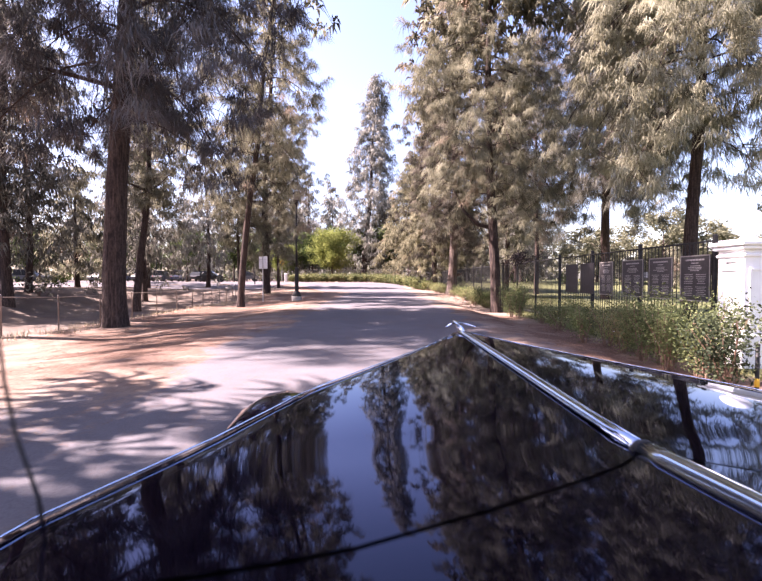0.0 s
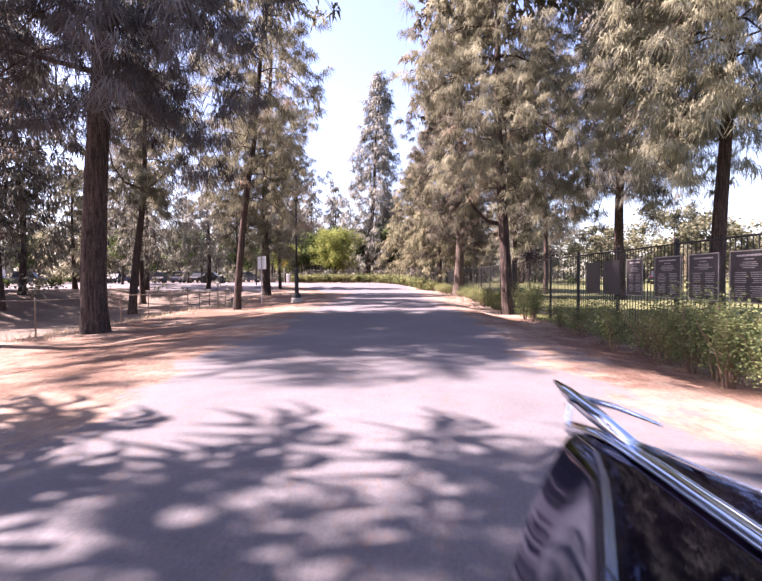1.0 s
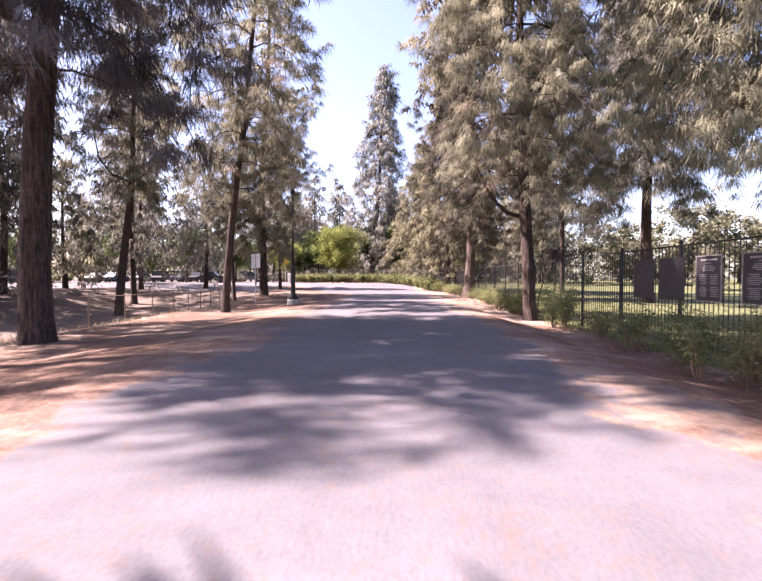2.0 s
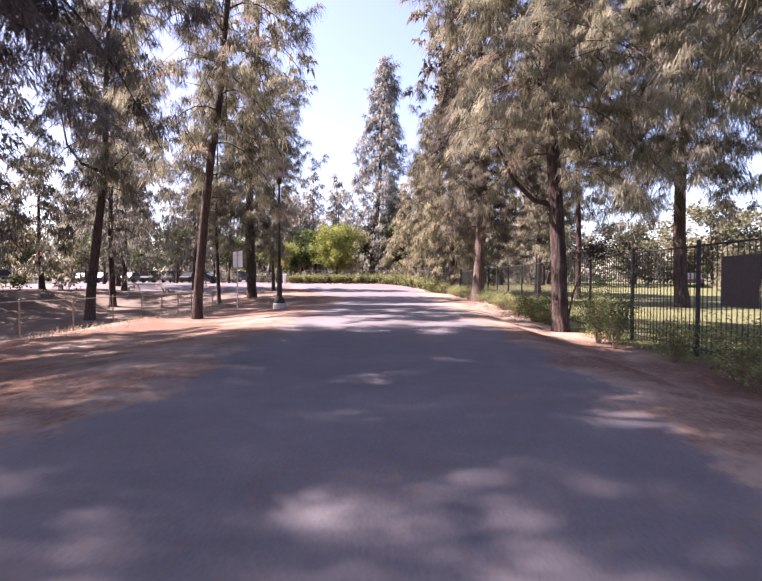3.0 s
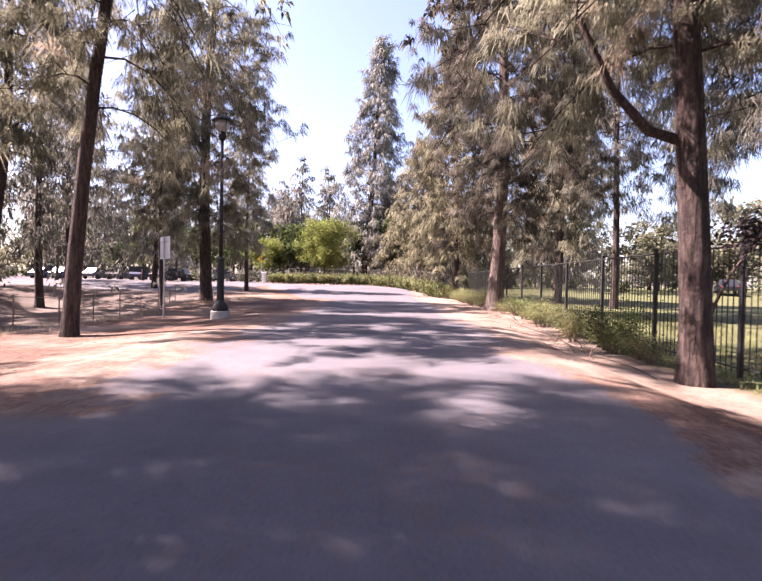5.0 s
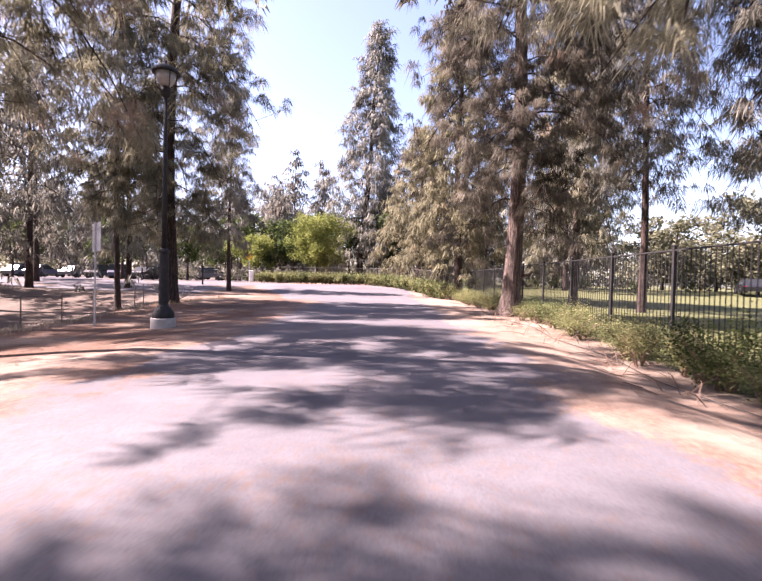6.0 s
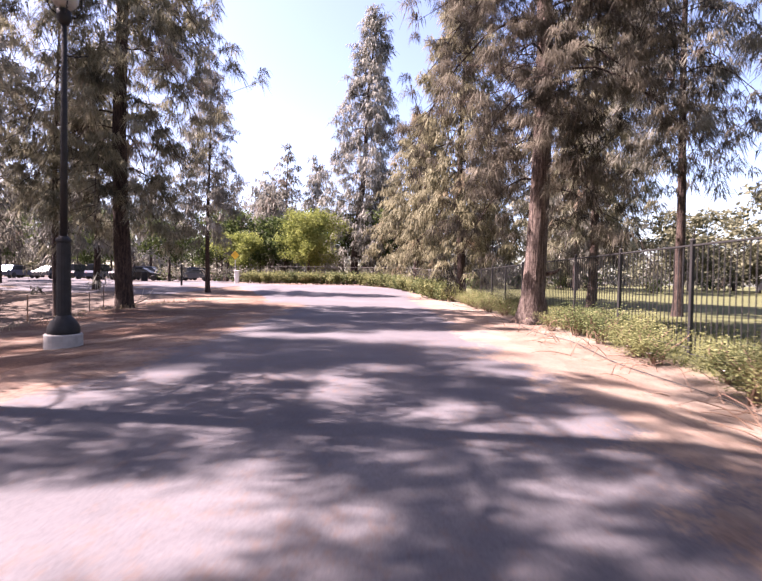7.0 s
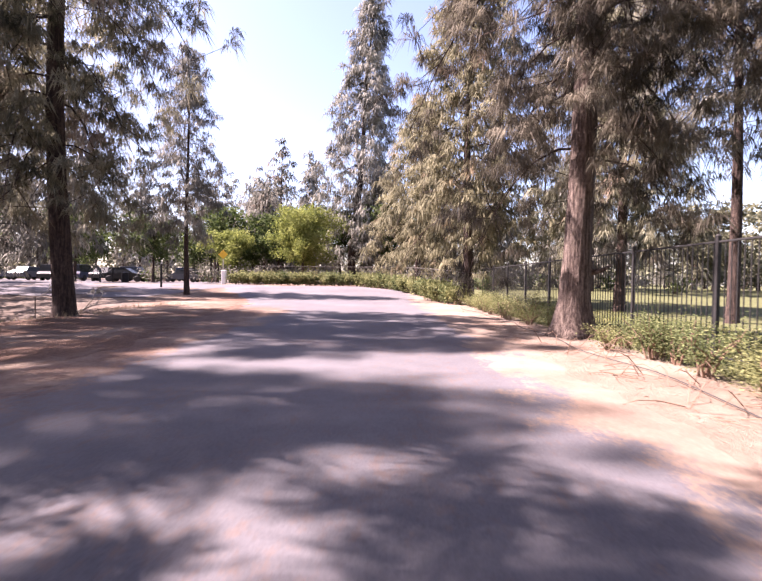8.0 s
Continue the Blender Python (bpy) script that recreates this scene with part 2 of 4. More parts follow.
CAR_WHITE = gloss("white_car_paint", (0.15, 0.15, 0.15), 0.4, 0.15)
CAR_SILVER = gloss("silver_car_paint", (0.085, 0.085, 0.092), 0.4, 0.15)
CAR_BLUE = gloss("dark_blue_car_paint", (0.02, 0.03, 0.07), 0.3, 0.15)
CAR_GLASS = gloss("tinted_glass", (0.02, 0.022, 0.024), 0.2, 0.0)
CAR_GLASS.node_tree.nodes["Principled BSDF"].inputs["Specular IOR Level"].default_value = 0.25


# ---- geometry helpers ----
class Geo:
    """Collects vertices and faces of one mesh."""

    def __init__(self):
        self.v, self.f = [], []

    def add(self, verts, faces):
        n = len(self.v)
        self.v += [tuple(p) for p in verts]
        self.f += [tuple(i + n for i in f) for f in faces]
        return self

    def tube(self, pts, radii, sides=8, caps=True):
        pts = [Vector(p) for p in pts]
        rings, n = [], len(pts)
        for i, p in enumerate(pts):
            d = (pts[min(i + 1, n - 1)] - pts[max(i - 1, 0)]).normalized()
            u = d.cross(Vector((0.0, 1.0, 0.0) if abs(d.y) < 0.9 else (1.0, 0.0, 0.0))).normalized()
            w = d.cross(u)
            rings.append([p + radii[i] * (math.cos(a) * u + math.sin(a) * w) for a in (2 * math.pi * k / sides for k in range(sides))])
        faces = [(i * sides + k, i * sides + (k + 1) % sides, (i + 1) * sides + (k + 1) % sides, (i + 1) * sides + k) for i in range(n - 1) for k in range(sides)]
        if caps:
            faces += [tuple(range(sides))[::-1], tuple((n - 1) * sides + k for k in range(sides))]
        return self.add([q for r in rings for q in r], faces)

    def lathe(self, profile, sides=20, centre=(0, 0, 0)):
        cx, cy, cz = centre
        return self.tube_rings([[(cx + r * math.cos(2 * math.pi * k / sides), cy + r * math.sin(2 * math.pi * k / sides), cz + z) for k in range(sides)] for r, z in profile])

    def tube_rings(self, rings, closed=True, caps=True):
        n, s = len(rings), len(rings[0])
        span = s if closed else s - 1
        faces = [(i * s + k, i * s + (k + 1) % s, (i + 1) * s + (k + 1) % s, (i + 1) * s + k) for i in range(n - 1) for k in range(span)]
        if caps:
            faces += [tuple(range(s))[::-1], tuple((n - 1) * s + k for k in range(s))]
        return self.add([q for r in rings for q in r], faces)

    def box(self, lo, hi, c=0.0):
        """A block with chamfered upright edges and top and bottom edges."""
        (x0, y0, z0), (x1, y1, z1) = lo, hi
        if c <= 0:
            ring = lambda z, d: [(x0 + d, y0 + d, z), (x1 - d, y0 + d, z), (x1 - d, y1 - d, z), (x0 + d, y1 - d, z)]
            return self.tube_rings([ring(z0, 0), ring(z1, 0)])
        def ring(z, d):
            a, b, e, g = x0 + d, x1 - d, y0 + d, y1 - d
            k = c
            return [(a + k, e, z), (b - k, e, z), (b, e + k, z), (b, g - k, z), (b - k, g, z), (a + k, g, z), (a, g - k, z), (a, e + k, z)]
        return self.tube_rings([ring(z0, c), ring(z0 + c, 0), ring(z1 - c, 0), ring(z1, c)])

    def mesh(self, name, mat, smooth=False):
        me = bpy.data.meshes.new(name)
        me.from_pydata(self.v, [], self.f)
        me.materials.append(mat)
        if smooth:
            me.shade_smooth()
        me.update()
        return me


def soup(name, verts, mat):
    """A mesh of loose triangles from an array of corners, three a triangle."""
    verts = np.asarray(verts, dtype=np.float32).reshape(-1, 3)
    n = len(verts)
    me = bpy.data.meshes.new(name)
    me.vertices.add(n)
    me.vertices.foreach_set("co", verts.ravel())
    me.loops.add(n)
    me.loops.foreach_set("vertex_index", np.arange(n, dtype=np.int32))
    me.polygons.add(n // 3)
    me.polygons.foreach_set("loop_start", np.arange(0, n, 3, dtype=np.int32))
    me.materials.append(mat)
    me.update(calc_edges=True)
    me.validate()
    return me


def part(name, mesh, parent, label="", m=None):
    ob = new(name, mesh)
    ob.parent = parent
    if m is not None:
        ob.matrix_basis = m
    return tagged(ob, label)


def thing(name, x, y, z, label, category, group="", turn=0.0, kind=""):
    ob = new(name)
    ob.empty_display_size = 0.3
    ob.matrix_basis = pose(x, y, z, 0, 0, turn)
    return tagged(ob, label, category, group, kind)


def smooth(a, b, v):
    t = np.clip((np.asarray(v, dtype=float) - a) / (b - a), 0, 1)
    return t * t * (3 - 2 * t)


def ground_z(x, y):
    """Height of the land: level along the drive, a dry basin beside it, a shallow bed on the other side, a gentle rise far ahead."""
    x, y = np.asarray(x, dtype=float), np.asarray(y, dtype=float)
    far = 0.72 * smooth(46, 63, y)
    side = smooth(-8.6, -14.5, x) * (1 - smooth(-20, -26, x)) * smooth(-2, 6, y) * (1 - smooth(39, 47, y))
    west = smooth(-20, -28, x) * (1 - smooth(42, 62, y))
    lumps = 0.04 * np.sin(x * 0.9 + 1.3 * np.sin(y * 0.61)) * np.sin(y * 1.1 + x * 0.2) * smooth(-4.6, -6.5, x)
    lawn = -0.12 * smooth(7, 11, x) * (1 - smooth(42, 62, y))
    rim = -0.25 * smooth(-3.2, -7.2, x) * smooth(4, 9, y) * (1 - smooth(29, 37, y))
    bed = -0.25 * smooth(3.2, 4.4, x) * (1 - smooth(13, 20, x)) * smooth(2.5, 6.5, y) * (1 - smooth(22, 30, y))
    return far - 1.0 * side + 0.35 * west + lumps + lawn + bed + rim


def gz(x, y):
    return float(ground_z(x, y))


# ---- ground and drive ----
def sheet(name, xs, ys, lift, mat):
    X, Y = np.meshgrid(np.asarray(xs), np.asarray(ys))
    Z = ground_z(X, Y) + lift
    nx, ny = len(xs), len(ys)
    me = bpy.data.meshes.new(name)
    idx = lambda i, j: j * nx + i
    me.from_pydata(list(zip(X.ravel().tolist(), Y.ravel().tolist(), Z.ravel().tolist())), [], [(idx(i, j), idx(i + 1, j), idx(i + 1, j + 1), idx(i, j + 1)) for j in range(ny - 1) for i in range(nx - 1)])
    me.materials.append(mat)
    me.shade_smooth()
    return me


far_xs = [-2500, -1200, -600, -300, -180, -120, -90, -70, -60, -50]
xs = far_xs + list(np.arange(-44, 20.1, 0.5)) + [22, 25, 30, 40, 55, 75, 110, 160, 260, 500, 1000, 2500]
ys = [-800, -300, -120, -60, -40, -28] + list(np.arange(-20, 70.1, 0.5)) + [72, 75, 80, 90, 105, 130, 170, 230, 350, 500, 900, 1600, 3000]
ground = tagged(new("ground", sheet("ground", xs, ys, 0.0, SOIL)), "sandy soil with red-brown pine needle litter and lawn", "ground", kind="structure")


def drive_edges(y):
    """Left and right edge of the asphalt at a place along the drive."""
    wob = 0.16 * math.sin(y * 1.7) + 0.1 * math.sin(y * 4.3 + 1) + 0.05 * math.sin(y * 9.1)
    left = -4.3 + 0.25 * math.sin(y * 0.27) - 0.9 * float(smooth(31, 40, y)) - 7.0 * float(smooth(41.5, 61, y))
    right = 3.35 + 0.3 * float(smooth(14, 33, y)) + 0.9 * float(smooth(33, 47, y)) - 5.0 * float(smooth(51, 61, y)) ** 2
    return left + wob, right + 0.6 * wob


def drive_mesh():
    g = Geo()
    rows = []
    for y in np.arange(-30, 60.51, 0.25):
        a, b = drive_edges(y)
        rows.append([(a + (b - a) * k / 14, y, gz(a + (b - a) * k / 14, y) + 0.02 - (0.035 if k in (0, 14) else 0.0)) for k in range(15)])
    return g.tube_rings(rows, closed=False, caps=False).mesh("road", ASPHALT, True)


road = tagged(new("road", drive_mesh()), "worn pale grey asphalt drive dusted with pine needles", "road", kind="structure")


def lot_mesh():
    g = Geo()
    rows = []
    for y in list(np.arange(49, 61, 0.75)) + list(np.arange(61, 95, 3)):
        a = -70.0 - 0.2 * y
        b = -13.0 + 2.2 * float(smooth(49, 61, y)) if y <= 61 else -13.5 - 0.2 * (y - 61)
        rows.append([(a + (b - a) * k / 24, y, gz(a + (b - a) * k / 24, y) + 0.015) for k in range(25)])
    return g.tube_rings(rows, closed=False, caps=False).mesh("pavement", ASPHALT, True)


pavement = tagged(new("pavement", lot_mesh()), "sunlit pale asphalt of the parking lot", "parking lot", kind="structure")


# ---- trees ----
AFAR = "distant trees"


def crown_points(rng, height, base, radius, n_limbs, tufts, shape="pine", sag=1.0):
    """Limbs as curves from the trunk, and the twig ends along them with the way they point."""
    limbs, twigs, places, outs = [], [], [], []
    for i in range(n_limbs):
        t = (i + rng.random()) / n_limbs
        z0 = base + (height - base) * t ** 0.9
        if shape == "pine":
            prof = (0.55 + 0.45 * math.sin(min(1, t / 0.3) * math.pi / 2)) * (1 - 0.85 * t ** 1.6)
        elif shape == "spire":
            prof = (0.7 + 0.3 * min(1.0, t / 0.25)) * (1 - 0.86 * t ** 1.5) * (0.8 + 0.2 * math.sin(t * 23))
        else:
            prof = math.sqrt(max(0.05, 1 - (1.6 * t - 0.6) ** 2))
        L = radius * prof * (0.6 + 0.55 * rng.random())
        az = i * 2.39996 + rng.normal(0, 0.35)
        rise, droop = (0.3 + 0.25 * rng.random(), (0.75 + 0.4 * rng.random()) * sag) if shape != "broad" else (0.9, 0.45)
        d = np.array([math.cos(az), math.sin(az)])
        bend = rng.normal(0, 0.14)
        curve = lambda s: np.stack([L * s * d[0] - bend * L * s * s * d[1], L * s * d[1] + bend * L * s * s * d[0], z0 + L * (rise * s - droop * s * s)], -1)
        limbs.append((curve(np.linspace(0, 1, 6)).tolist(), max(0.012, 0.008 + 0.009 * L)))
        if shape == "broad":
            k = max(2, int(round(tufts / n_limbs * (0.3 + prof) / 5)))
            s = 0.15 + 0.87 * rng.random(k) ** 0.8
            off = rng.normal(0, 1, (k, 3)) * (0.05 + 0.16 * s[:, None]) * L * np.array([1, 1, 0.5])
            clump = np.repeat(curve(s) + off, 5, 0)
            tips = clump + rng.normal(0, 1, clump.shape) * 0.3 * np.array([1, 1, 0.7]) * (radius / 4.2) ** 0.5
        else:
            # twigs fork off to both sides; each ends in a pair of tufts
            k = max(2, int(round(tufts / n_limbs * (0.3 + prof) / 2)))
            s = 0.22 + 0.82 * ((np.arange(k) + rng.random(k)) / k) ** 0.75
            across = np.array([-d[1], d[0], 0.0]) * (np.clip(rng.normal(0, 1, (k, 1)), -1.5, 1.5) * (0.08 + 0.26 * s[:, None]) * (0.5 + L))
            roots = curve(np.clip(s - 0.06, 0, 1))
            ends = curve(s) + across * np.array([0.75, 0.75, 0]) + rng.normal(0, 1, (k, 3)) * np.array([0.18, 0.18, 0.42])
            twigs += list(zip(roots.tolist(), ends.tolist()))
            tips = np.repeat(ends, 2, 0) + rng.normal(0, 0.2, (2 * k, 3)) * (radius / 4.5) ** 0.5
        places.append(tips)
        out = tips[:, :2] / (np.linalg.norm(tips[:, :2], axis=1, keepdims=True) + 1e-6)
        outs.append(np.concatenate([out, np.zeros((len(out), 1))], 1))
    return limbs, twigs, np.concatenate(places), np.concatenate(outs)


def mop_soup(rng, places, outs, blades, reach, width, hang):
    """Mop-like tufts: flat bundles of needles that spring from a twig's end, arch outwards as a dome and hang."""
    n = len(places)
    if n == 0:
        return np.zeros((0, 3))
    size = reach * (0.65 + 0.7 * rng.random((n, 1, 1)))
    az, up = rng.random((n, blades)) * 2 * np.pi, 1.0 - 1.2 * rng.random((n, blades))
    flat = np.sqrt(1 - up ** 2)
    way = np.stack([flat * np.cos(az), flat * np.sin(az), up], 2) + outs[:, None, :] * 0.3
    start = places[:, None, :] + rng.normal(0, 0.06, (n, blades, 3)) * reach
    mid = start + way * size * (0.4 + 0.3 * rng.random((n, blades, 1)))
    fall = way * np.array([0.45, 0.45, 0.15]) + rng.normal(0, 0.12, (n, blades, 3))
    fall[:, :, 2] -= 0.85 * hang
    tip = mid + fall * size * (0.45 + 0.55 * rng.random((n, blades, 1)))
    side = np.cross(fall, way + rng.normal(0, 0.45, (n, blades, 3)))
    side *= 0.5 * width / (np.linalg.norm(side, axis=2, keepdims=True) + 1e-6)
    return np.stack([start, mid + side, mid - side, mid - side, mid + side, tip], 2).reshape(-1, 3)


def leaf_soup(rng, places, leaves, spread, size):
    """Clumps of small broad leaves, two triangles each."""
    n = len(places)
    c = places[:, None, :] + rng.normal(0, spread, (n, leaves, 3))
    a = rng.normal(0, 1, (n, leaves, 3))
    a /= np.linalg.norm(a, axis=2, keepdims=True)
    b = np.cross(a, rng.normal(0, 1, (n, leaves, 3)))
    b /= np.linalg.norm(b, axis=2, keepdims=True) + 1e-6
    s = size * (0.6 + 0.8 * rng.random((n, leaves, 1)))
    p0, p1, p2, p3 = c - a * s * 0.6, c + b * s * 0.32, c + a * s * 0.6, c - b * s * 0.32
    return np.stack([p0, p1, p2, p0, p2, p3], 2).reshape(-1, 3)


def build_tree(x, y, seed, height, trunk, base, radius, n_limbs, tufts, blades=14, length=0.55, width=0.035, hang=1.1, needles=None, wood=None, lean=(0, 0), shape="pine", label="", category="pine tree", group="pines along the drive", bare_limbs=(), name="pine_tree", sag=1.25, fine_top=99.0, top=0.65, foot=(0.22, 0.3)):
    rng = np.random.default_rng(seed)
    z = gz(x, y)
    tree = thing(name, x, y, z, label, category, group)
    sway = lambda h: (lean[0] * h * min(1.0, h / 8) + 0.12 * math.sin(h * 0.35 + seed), lean[1] * h + 0.12 * math.sin(h * 0.29 + 2 * seed))
    g = Geo()
    hs = [-0.3, 0.0, 0.12, 0.35, 0.8] + list(np.linspace(1.8, height * 0.97, 12))
    rings = []
    for h in hs:
        flare = 1 + foot[0] * math.exp(-max(h, 0) / foot[1])
        r = trunk * flare * max(0.06, 1 - 0.9 * (max(h, 0) / height) ** 0.9)
        ox, oy = sway(max(h, 0))
        ring = []
        for k in range(18):
            a = 2 * math.pi * k / 18
            ridge = 1 + (flare - 1) * 0.22 * math.sin(5 * a + seed) + 0.04 * math.sin(9 * a + h * 3)
            ring.append((ox + r * ridge * math.cos(a), oy + r * ridge * math.sin(a), h))
        rings.append(ring)
    g.tube_rings(rings)
    part("trunk", g.mesh("trunk", wood or BARK, True), tree)
    limbs, twigs, places, outs = crown_points(rng, height, base, radius, n_limbs, tufts, shape, sag)
    lg = Geo()
    for line, r in limbs:
        pts = []
        for px, py, pz in line:
            ox, oy = sway(line[0][2])
            pts.append((px + ox, py + oy, pz))
        lg.tube(pts, [r * (1 - 0.8 * k / 5) for k in range(6)], 5, False)
    for p, q in twigs:
        if p[2] < fine_top and group != AFAR:
            ox, oy = sway(p[2])
            lg.tube([(p[0] + ox, p[1] + oy, p[2]), (q[0] + ox, q[1] + oy, q[2])], [0.014, 0.006], 3, False)
    tagged(part("bough", lg.mesh("bough", BARK, True), tree), kind="stuff")
    for pts, r in bare_limbs:
        n = len(pts)
        part("limb", Geo().tube(pts, [r * (1 - 0.7 * k / (n - 1)) for k in range(n)], 8).mesh("limb", wood or BARK, True), tree, "bare crooked limb")
    places = places.copy()
    for i in range(len(places)):
        ox, oy = sway(places[i, 2])
        places[i, 0] += ox
        places[i, 1] += oy
    if shape == "broad":
        tri = leaf_soup(rng, places, blades, 0.28 * length, width)
    else:
        # the top, which only throws shade, is coarser
        low = places[:, 2] < fine_top
        high = ~low & (rng.random(len(low)) < top)
        tri = np.concatenate([mop_soup(rng, places[low], outs[low], blades, length, width, hang), mop_soup(rng, places[high], outs[high], 8, length * 1.25, 0.17, hang)])
    tagged(part("crown", soup("crown", tri, needles or NEEDLES), tree), kind="stuff")
    return tree


PINE = "tall pine with a dark trunk and drooping grey-green needles"
LAWN = "pines on the lawn"
build_tree(-7.85, 13.8, 11, 31, 0.33, 6.0, 5.9, 86, 2300, 60, 0.55, 0.022, fine_top=12.5, sag=1.1, lean=(0.03, 0.0), top=0.5, needles=NEEDLES_SHADED, label="big pine with a thick dark trunk and shady drooping crown", bare_limbs=[([(0, 0, 7.1), (-1.1, -0.2, 7.35), (-2.5, -0.3, 7.65), (-3.9, -0.2, 7.8)], 0.08)])
# two pines added with trunks out of view, to shade drive and gate pillar
build_tree(-14.8, 11.6, 9, 34, 0.32, 16.0, 4.4, 56, 900, 18, 0.6, 0.06, needles=NEEDLES_SHADED, label="unseen pine added to shade the drive and gate pillar")
build_tree(-15.2, 16.4, 7, 31, 0.32, 8.5, 4.8, 68, 1140, 17, 0.6, 0.069, label="tall pine added in the basin to shade the drive")
build_tree(-9.5, 2.4, 10, 20, 0.30, 5.0, 4.2, 50, 620, 14, 0.6, 0.115, label="pine with a shady crown over the drive's start")
build_tree(-17.55, 33.3, 12, 24, 0.28, 7.6, 4.0, 56, 820, 34, 0.54, 0.038, lean=(0.08, 0.0), label="pine with a forked bare limb on the basin's slope", needles=NEEDLES_OLIVE, bare_limbs=[([(0.65, 0, 8.7), (-0.35, -0.2, 9.1), (-1.2, -0.2, 10.2), (-1.5, -0.3, 12.2)], 0.1), ([(0.65, 0, 8.6), (1.6, -0.3, 8.9), (2.5, -0.3, 9.7)], 0.08)])
build_tree(-23.6, 29.0, 8, 31, 0.36, 5.0, 5.6, 70, 1150, 16, 0.65, 0.086, label="big pine on the far bank of the basin")
build_tree(-7.3, 23.7, 13, 26, 0.18, 5.0, 3.7, 68, 1300, 52, 0.4, 0.02, fine_top=14.0, top=0.35, lean=(0.125, 0.0), label="slim pine with a leaning trunk", needles=NEEDLES_OLIVE)
build_tree(-9.35, 37.2, 14, 28, 0.31, 4.0, 4.4, 84, 2450, 46, 0.43, 0.027, fine_top=14.0, top=0.15, lean=(0.04, -0.05), label=PINE, needles=NEEDLES_OLIVE)
build_tree(-11.1, 36.2, 15, 13.0, 0.13, 3.6, 2.1, 34, 230, 32, 0.42, 0.03, label="young thin pine beside the taller trunks", needles=NEEDLES_OLIVE)
build_tree(-11.4, 51.5, 16, 15.5, 0.17, 3.6, 2.7, 49, 570, 22, 0.46, 0.048, label="thin pine with a sparse pale crown", needles=NEEDLES_HAZED)
build_tree(4.85, 19.9, 21, 24, 0.225, 4.6, 4.3, 84, 2700, 62, 0.34, 0.0157, fine_top=12.0, top=1.0, sag=1.15, lean=(-0.02, 0.0), label="tall pine beside the fence with a crooked limb", needles=NEEDLES_OLIVE, bare_limbs=[([(0, 0, 3.6), (-0.7, -0.1, 3.75), (-1.3, -0.2, 4.3), (-1.8, -0.2, 5.3), (-2.1, -0.3, 6.6)], 0.09)])
build_tree(14.6, 29.8, 22, 24, 0.32, 6.4, 5.0, 73, 1900, 43, 0.56, 0.032, fine_top=16, sag=1.25, top=1.0, label="pine on the lawn behind the iron fence", group=LAWN, needles=NEEDLES)
build_tree(11.5, 17.0, 23, 21, 0.26, 6.4, 5.0, 75, 1900, 56, 0.5, 0.026, fine_top=12.5, top=1.0, sag=1.3, label="pine on the lawn with pale hanging tufts", needles=NEEDLES_SAGE, group=LAWN)
build_tree(5.2, 33.2, 24, 28, 0.32, 3.7, 4.7, 94, 2900, 64, 0.34, 0.018, fine_top=12.5, sag=1.25, foot=(0.8, 0.42), label="thick pine with sunlit bark in the bare strip by the fence", wood=BARK_SUNLIT, needles=NEEDLES_BROWN, bare_limbs=[([(0.22, -0.22, 1.45), (0.42, -0.34, 1.5), (0.6, -0.38, 1.62)], 0.075)])
build_tree(12.2, 44.9, 25, 22, 0.26, 3.4, 4.6, 68, 1300, 24, 0.56, 0.052, label="pine behind the iron fence", group=LAWN, needles=NEEDLES_OLIVE)
build_tree(13.0, 38.8, 26, 23, 0.2, 6.4, 3.6, 57, 910, 29, 0.5, 0.041, label="slim pine behind the iron fence", group=LAWN)
build_tree(5.6, 48.9, 27, 21, 0.30, 3.4, 5.0, 70, 1300, 22, 0.56, 0.06, sag=1.5, label="pine with rusty foliage where the drive bends", needles=NEEDLES_RUST)
build_tree(-2.8, 77.0, 28, 33.5, 0.5, 3.0, 7.4, 136, 2050, 16, 0.8, 0.098, shape="spire", lean=(0.066, 0.0), label="very tall narrow pine far behind the hedge", needles=NEEDLES_HAZED, group=AFAR)
build_tree(-7.4, 70.9, 29, 7.2, 0.2, 1.6, 3.5, 15, 900, 18, 1.0, 0.17, shape="broad", label="round sunlit lime-green tree behind the hedge", category="tree", needles=LEAF_LIME, group=AFAR, name="broadleaf_tree")
build_tree(-15.3, 71.9, 31, 5.0, 0.16, 1.0, 2.5, 13, 520, 18, 1.0, 0.17, shape="broad", label="small sunlit lime-green tree behind the hedge", category="tree", needles=LEAF_LIME, group=AFAR, name="broadleaf_tree")
build_tree(4.0, 63.3, 30, 16, 0.3, 2.6, 5.2, 57, 990, 24, 0.58, 0.069, label="low-branched rusty conifer behind the hedge", needles=NEEDLES_RUST, group=AFAR)

# farther trees: a few kinds, copied; the farthest are coarser
mid_kinds = []
for k, (h, r, base, mat) in enumerate([(21, 4.6, 3.8, NEEDLES), (16, 4.2, 2.6, NEEDLES_HAZED), (24, 4.8, 4.2, NEEDLES), (12, 4.0, 1.8, NEEDLES_OLIVE), (18, 5.0, 2.8, NEEDLES)]):
    mid_kinds.append(build_tree((-21, -38, 24, -46, -26)[k], (41, 40, 6, 47, 34)[k], 40 + k, h, 0.24, base, r, 38, 370, 14, 0.7, 0.098, label="distant pine with a grey-green crown", needles=mat, group=AFAR))
far_kinds = []
